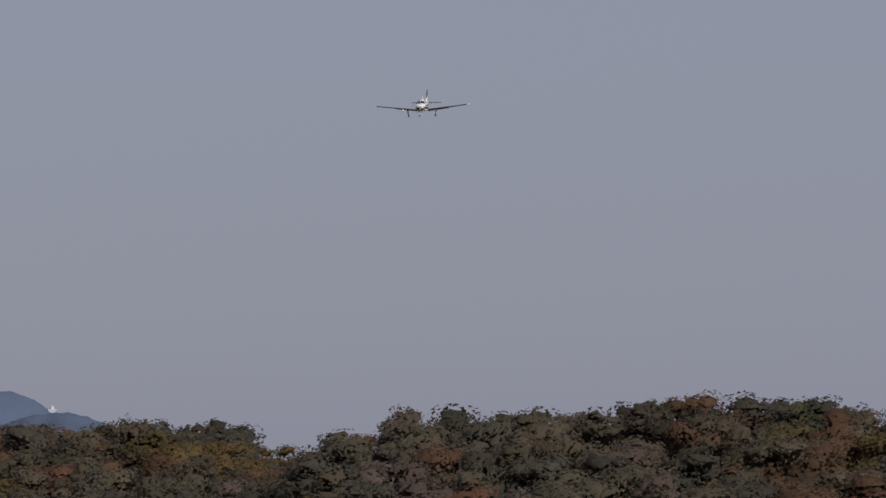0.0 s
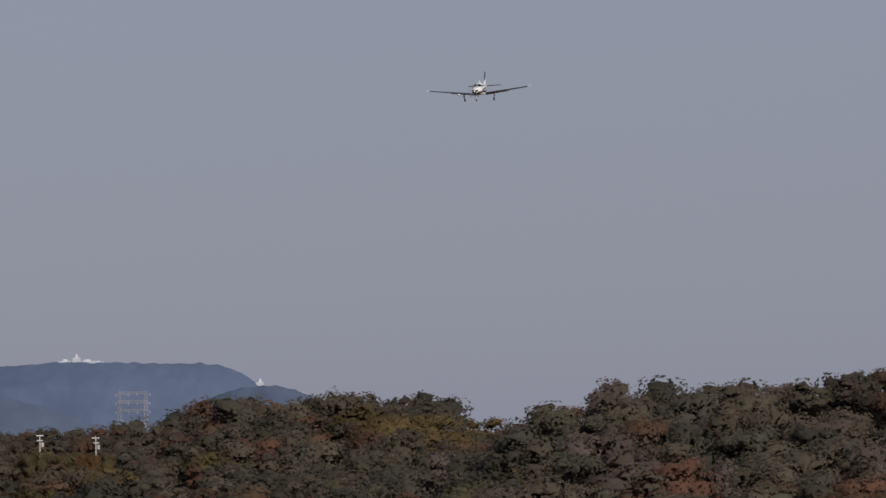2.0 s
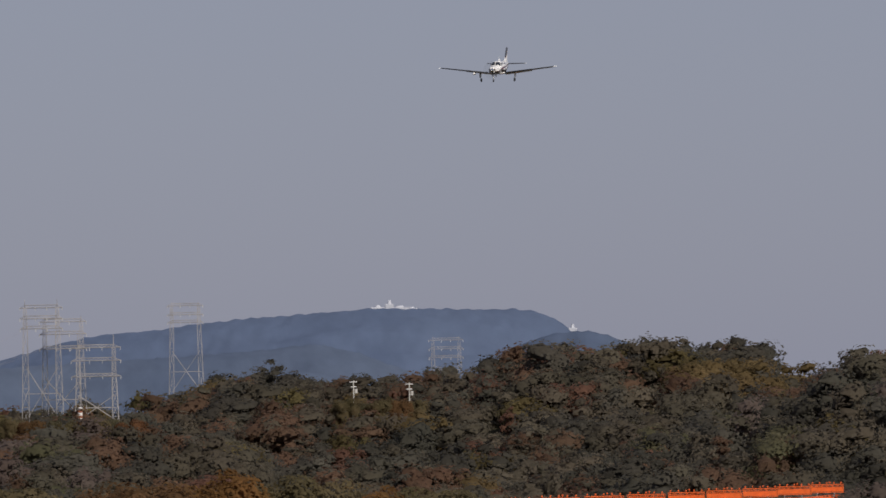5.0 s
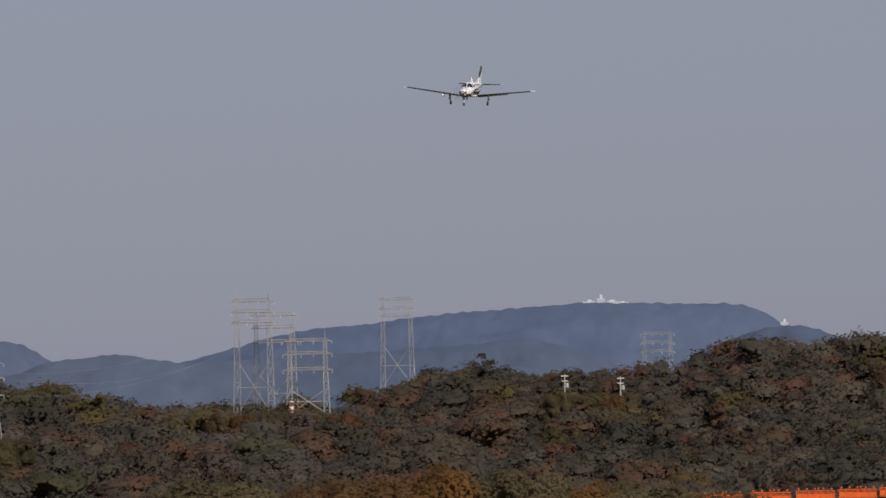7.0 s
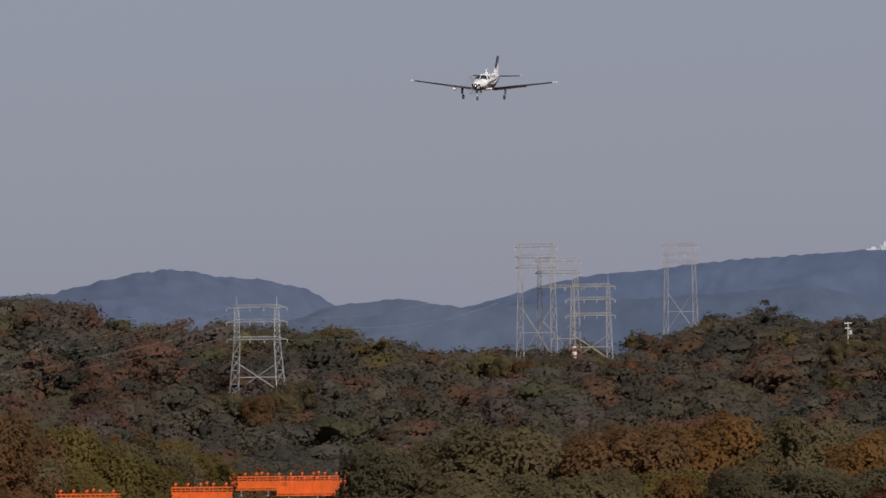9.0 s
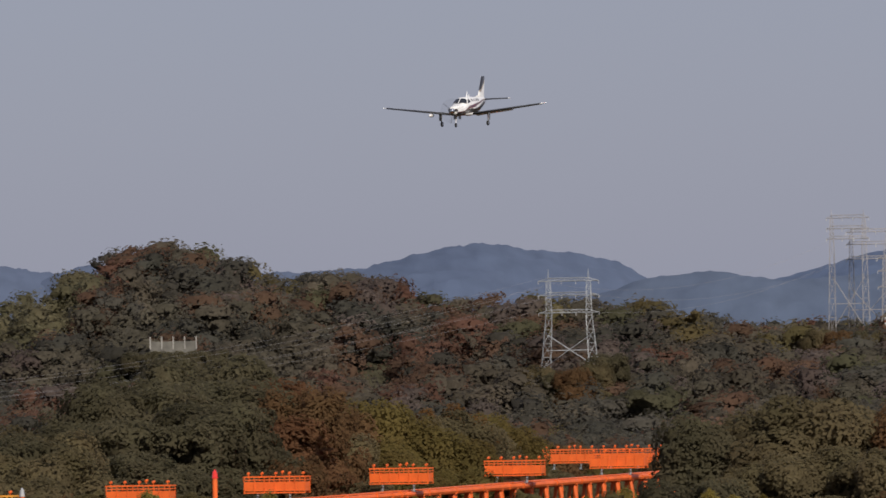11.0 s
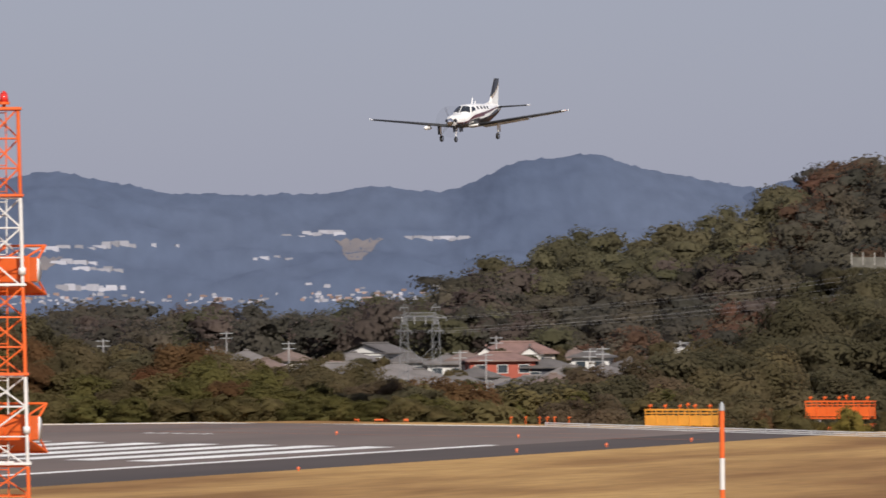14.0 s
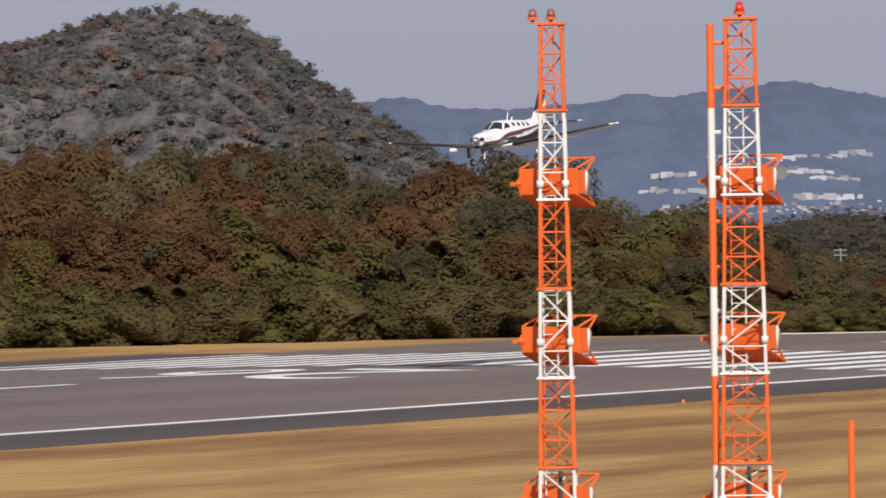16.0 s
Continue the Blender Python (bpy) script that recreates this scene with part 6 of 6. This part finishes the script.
# walled building on the knoll
OLD_WALL = material("weathered_wall", (0.13, 0.12, 0.10), 0.9, vary=0.4, scale=0.6)
OLD_WHITE = material("weathered_white_paint", (0.30, 0.28, 0.25), 0.9, vary=0.3, scale=0.6)
x, y = spot(21.10, 1230)
lodge = thing("hill_building", pose(x, y, EYE[2] + 1230 * math.tan(radians(0.0)), 0, 0, 21), "low pale concrete building on the knoll", "building")
bm = bmesh.new()
box(bm, -3.9, 3.9, -1.5, 1.5, -9, 0.7, 0.05)
part("wall", bm, OLD_WALL, lodge)
for k in range(5):
    bm = bmesh.new()
    box(bm, -3.9 + 1.9 * k, -3.7 + 1.9 * k, -1.65, -1.5, -0.6, 1.5)
    part("pillar", bm, OLD_WHITE, lodge)

# white walls dimmed and blued, with the haze put into the colour
HAZY_WHITE = material("hazed_white_wall", (0.42, 0.43, 0.47), 0.8, vary=0.2, scale=0.05)
# white domes and huts on the far summit
for az, w, h, lab in ((13.29, 5.0, 7, "white station building on a summit"), (13.20, 3.0, 14, "white dome tower on a summit"), (13.12, 7.0, 6, "long white building on a summit"), (13.03, 4.0, 4, "low white building on a summit"),
                      (11.79, 3.0, 12, "slim white tower on a shoulder")):
    r = 4280 if az > 12 else 4290
    x, y = spot(az, r)
    z0 = EYE[2] + r * math.tan(radians(0.805 if az > 12 else 0.60))
    b = thing("summit_building", pose(x, y, z0, 0, 0, az), lab, "building", "summit buildings")
    bm = bmesh.new()
    box(bm, -w * 0.8, w * 0.8, -4, 4, -8, h * 0.25, 0.2)
    part("wall", bm, HAZY_WHITE, b)
    bm = bmesh.new()
    tube(bm, (0, 0, h * 0.25), (0, 0, h * 0.42), w * 0.4, w * 0.25, 10)
    part("roof", bm, HAZY_WHITE, b)


# ---------------------------------------------------------------- far town at the mountain's foot
def flank(az, el):
    """Where the long range's front slope is met by a sight line: distance and height."""
    azs, rr, z = SLOPES["mountain_5"]
    order = np.argsort(azs)
    j = int(np.clip(np.searchsorted(azs[order], az), 1, len(azs) - 1))
    i0, i1 = order[j - 1], order[j]
    w = (az - azs[i0]) / (azs[i1] - azs[i0])
    r, h = rr[i0] * (1 - w) + rr[i1] * w, z[i0] * (1 - w) + z[i1] * w
    e = np.degrees(np.arctan2(h - EYE[2], r))
    k = max(1, int(np.argmax(e > el)))
    f = float(np.clip((el - e[k - 1]) / (e[k] - e[k - 1] + 1e-9), 0, 1))
    return float(r[k - 1] + (r[k] - r[k - 1]) * f), float(h[k - 1] + (h[k] - h[k - 1]) * f)


# town white lowered towards blue-grey to paint in the distance haze
FAR_WHITE = material("hazed_white_building", (0.32, 0.315, 0.345), 0.8, vary=0.2, scale=0.02, rand=0.35, spec=0.1)
bm = bmesh.new()
box(bm, -0.5, 0.5, -0.5, 0.5, 0, 0.72)
box(bm, -0.46, 0.46, -0.46, 0.46, 0.72, 1.0)
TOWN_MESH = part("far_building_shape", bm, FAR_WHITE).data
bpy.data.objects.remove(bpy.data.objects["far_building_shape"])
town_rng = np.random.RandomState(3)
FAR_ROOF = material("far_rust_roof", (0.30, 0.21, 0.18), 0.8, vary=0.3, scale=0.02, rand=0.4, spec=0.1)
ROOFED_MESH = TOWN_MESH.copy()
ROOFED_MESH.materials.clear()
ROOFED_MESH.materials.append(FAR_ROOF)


def far_building(az, el, wide, deep, tall, roofed=False):
    r, z = flank(az, el)
    x, y = spot(az, r)
    b = new("far_building", ROOFED_MESH if roofed else TOWN_MESH)
    b.matrix_basis = Matrix.LocRotScale((x, y, z - 1.2), Euler((0, 0, radians(az + town_rng.uniform(-14, 14)))), (wide, deep, tall + 1.2))
    return tagged(b, "rust-coloured building in the far town" if roofed else "pale flat-roofed building in the far town", "building", "buildings of the far town")


# long works and halls on the slope: azimuths, elevation, number, greatest width and height
for az0, az1, el, n, wide, tall in ((27.32, 27.66, .150, 5, 14, 1.5), (27.70, 28.05, .165, 5, 11, 1.3), (26.82, 27.05, .170, 4, 9, 1.9), (27.02, 27.30, .155, 3, 9, 1.0), (28.15, 28.5, .02, 5, 8, 1.6), (27.10, 27.42, .03, 6, 9, 1.7),
                                    (26.90, 27.28, -.02, 6, 8, 1.4), (25.18, 25.52, .245, 6, 12, 1.4), (25.50, 25.68, .235, 2, 7, 0.8), (24.22, 24.72, .205, 7, 12, 1.5), (26.88, 27.4, -.17, 9, 7, 2.2),
                                    (27.9, 28.6, -.10, 9, 7, 2.0), (25.55, 25.95, .06, 4, 5, 0.9), (26.4, 26.7, .16, 2, 5, 1.2)):
    for k in range(n):
        az = az0 + (az1 - az0) * (k + town_rng.uniform(0.2, 0.8)) / n
        far_building(az, el + town_rng.uniform(-0.010, 0.010), wide * town_rng.uniform(0.35, 1.0), 3.0, tall * town_rng.uniform(0.5, 1.3))
# small houses, thickest in the valley
for k in range(210):
    az = town_rng.choice((24.4, 25.0, 25.35, 26.2, 27.0, 27.6, 28.3)) + town_rng.normal() * 0.22
    low = abs(town_rng.normal()) * 0.040
    far_building(az, -0.28 + low, town_rng.uniform(0.9, 3.4), 2.0, town_rng.uniform(0.35, 1.4), town_rng.rand() < 0.35)


def hillside_clearing(az0, az1, el0, el1, label):
    """A bare patch of tan earth that narrows downhill, lying on the range's front slope."""
    rows, n, m = [], 14, 10
    for j in range(m + 1):
        v = j / m
        mid, half = (az0 + az1) / 2 + 0.03 * v, (az1 - az0) / 2 * (1 - 0.72 * v ** 0.8)
        row = []
        for i in range(n + 1):
            az = mid + half * (2 * i / n - 1) + 0.012 * math.sin(9 * v + i)
            r, z = flank(az, el0 + (el1 - el0) * v + 0.014 * math.sin(i * 1.9) * (1 - v))
            row.append(Vector((*spot(az, r), z + 0.15)))
        rows.append(row)
    bm = bmesh.new()
    grid = [[bm.verts.new(p) for p in row] for row in rows]
    for a, b in zip(grid, grid[1:]):
        for i in range(n):
            bm.faces.new((a[i], a[i + 1], b[i + 1], b[i]))
    bmesh.ops.recalc_face_normals(bm, faces=bm.faces)
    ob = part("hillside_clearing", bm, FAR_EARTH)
    return tagged(ob, label, "clearing", kind="structure")


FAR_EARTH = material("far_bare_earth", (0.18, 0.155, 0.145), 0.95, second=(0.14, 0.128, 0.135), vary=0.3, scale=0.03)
hillside_clearing(24.88, 25.27, 0.20, 0.04, "bare tan earth clearing on the mountain's wooded slope")
hillside_clearing(27.35, 27.62, 0.08, -0.02, "bare tan earth clearing on the mountain's wooded slope")


# ---------------------------------------------------------------- what moves
# seconds, place, heading from the x axis, pitch up, bank (left wing up)
FLIGHT = [
    (0, -157.98, 1007.64, 62.42, -89.91, -1.40, 0.19),
    (0.5, -159.06, 986.17, 60.86, -90.02, -1.48, 1.67),
    (1, -160.30, 964.71, 59.62, -89.98, -1.43, 3.40),
    (1.5, -162.06, 943.23, 58.28, -89.70, -1.42, 3.21),
    (2, -163.56, 921.83, 56.98, -89.63, -1.43, 1.52),
    (2.5, -165.23, 900.46, 55.50, -89.45, -1.34, -1.03),
    (3, -166.97, 879.13, 53.89, -89.39, -1.39, -0.73),
    (5.5, -175.21, 773.11, 46.35, -88.89, -1.64, -0.99),
    (6, -176.79, 752.02, 45.02, -88.62, -3.60, -3.43),
    (6.5, -178.06, 731.02, 43.62, -88.62, -2.70, -3.67),
    (7, -179.41, 710.05, 41.75, -88.04, -2.33, -3.62),
    (7.5, -180.52, 689.17, 39.73, -87.52, -2.31, -4.24),
    (8, -181.43, 668.35, 37.98, -87.26, -2.15, -1.51),
    (10.5, -184.87, 564.77, 29.64, -87.76, -1.71, -2.75),
    (11, -185.46, 544.08, 28.06, -88.21, -1.84, 0.18),
    (11.5, -185.96, 523.41, 26.47, -88.03, -2.19, 1.75),
    (12, -186.48, 502.70, 25.04, -87.12, -1.60, 1.10),
    (12.5, -187.16, 481.89, 23.75, -87.49, -1.49, 0.13),
    (13, -187.60, 461.13, 22.31, -87.48, -1.68, 0.38),
    (13.5, -188.19, 440.23, 20.82, -86.79, -1.67, 1.06),
    (14, -188.66, 419.29, 19.21, -86.63, -1.30, 1.76),
    (14.5, -189.21, 398.21, 17.44, -86.83, -1.36, 3.24),
    (15, -189.61, 377.05, 15.70, -86.34, -1.51, 3.87),
    (15.5, -189.98, 355.72, 14.08, -86.00, -1.18, 2.33),
    (16, -190.25, 334.22, 12.45, -86.04, -0.15, 3.63),
]


def motions():
    walk(aeroplane, [(t, Matrix.Translation((x, y, z)) @ pose(0, 0, 0, 0, 0, h) @ pose(0, 0, 0, 0, -p, 0) @ pose(0, 0, 0, b, 0, 0)) for t, x, y, z, h, p, b in FLIGHT])
    walk(propeller, [(0.1 * k, pose(3.04, 0, -0.48, 79.0 * k, 0, 0)) for k in range(161)])


motions()
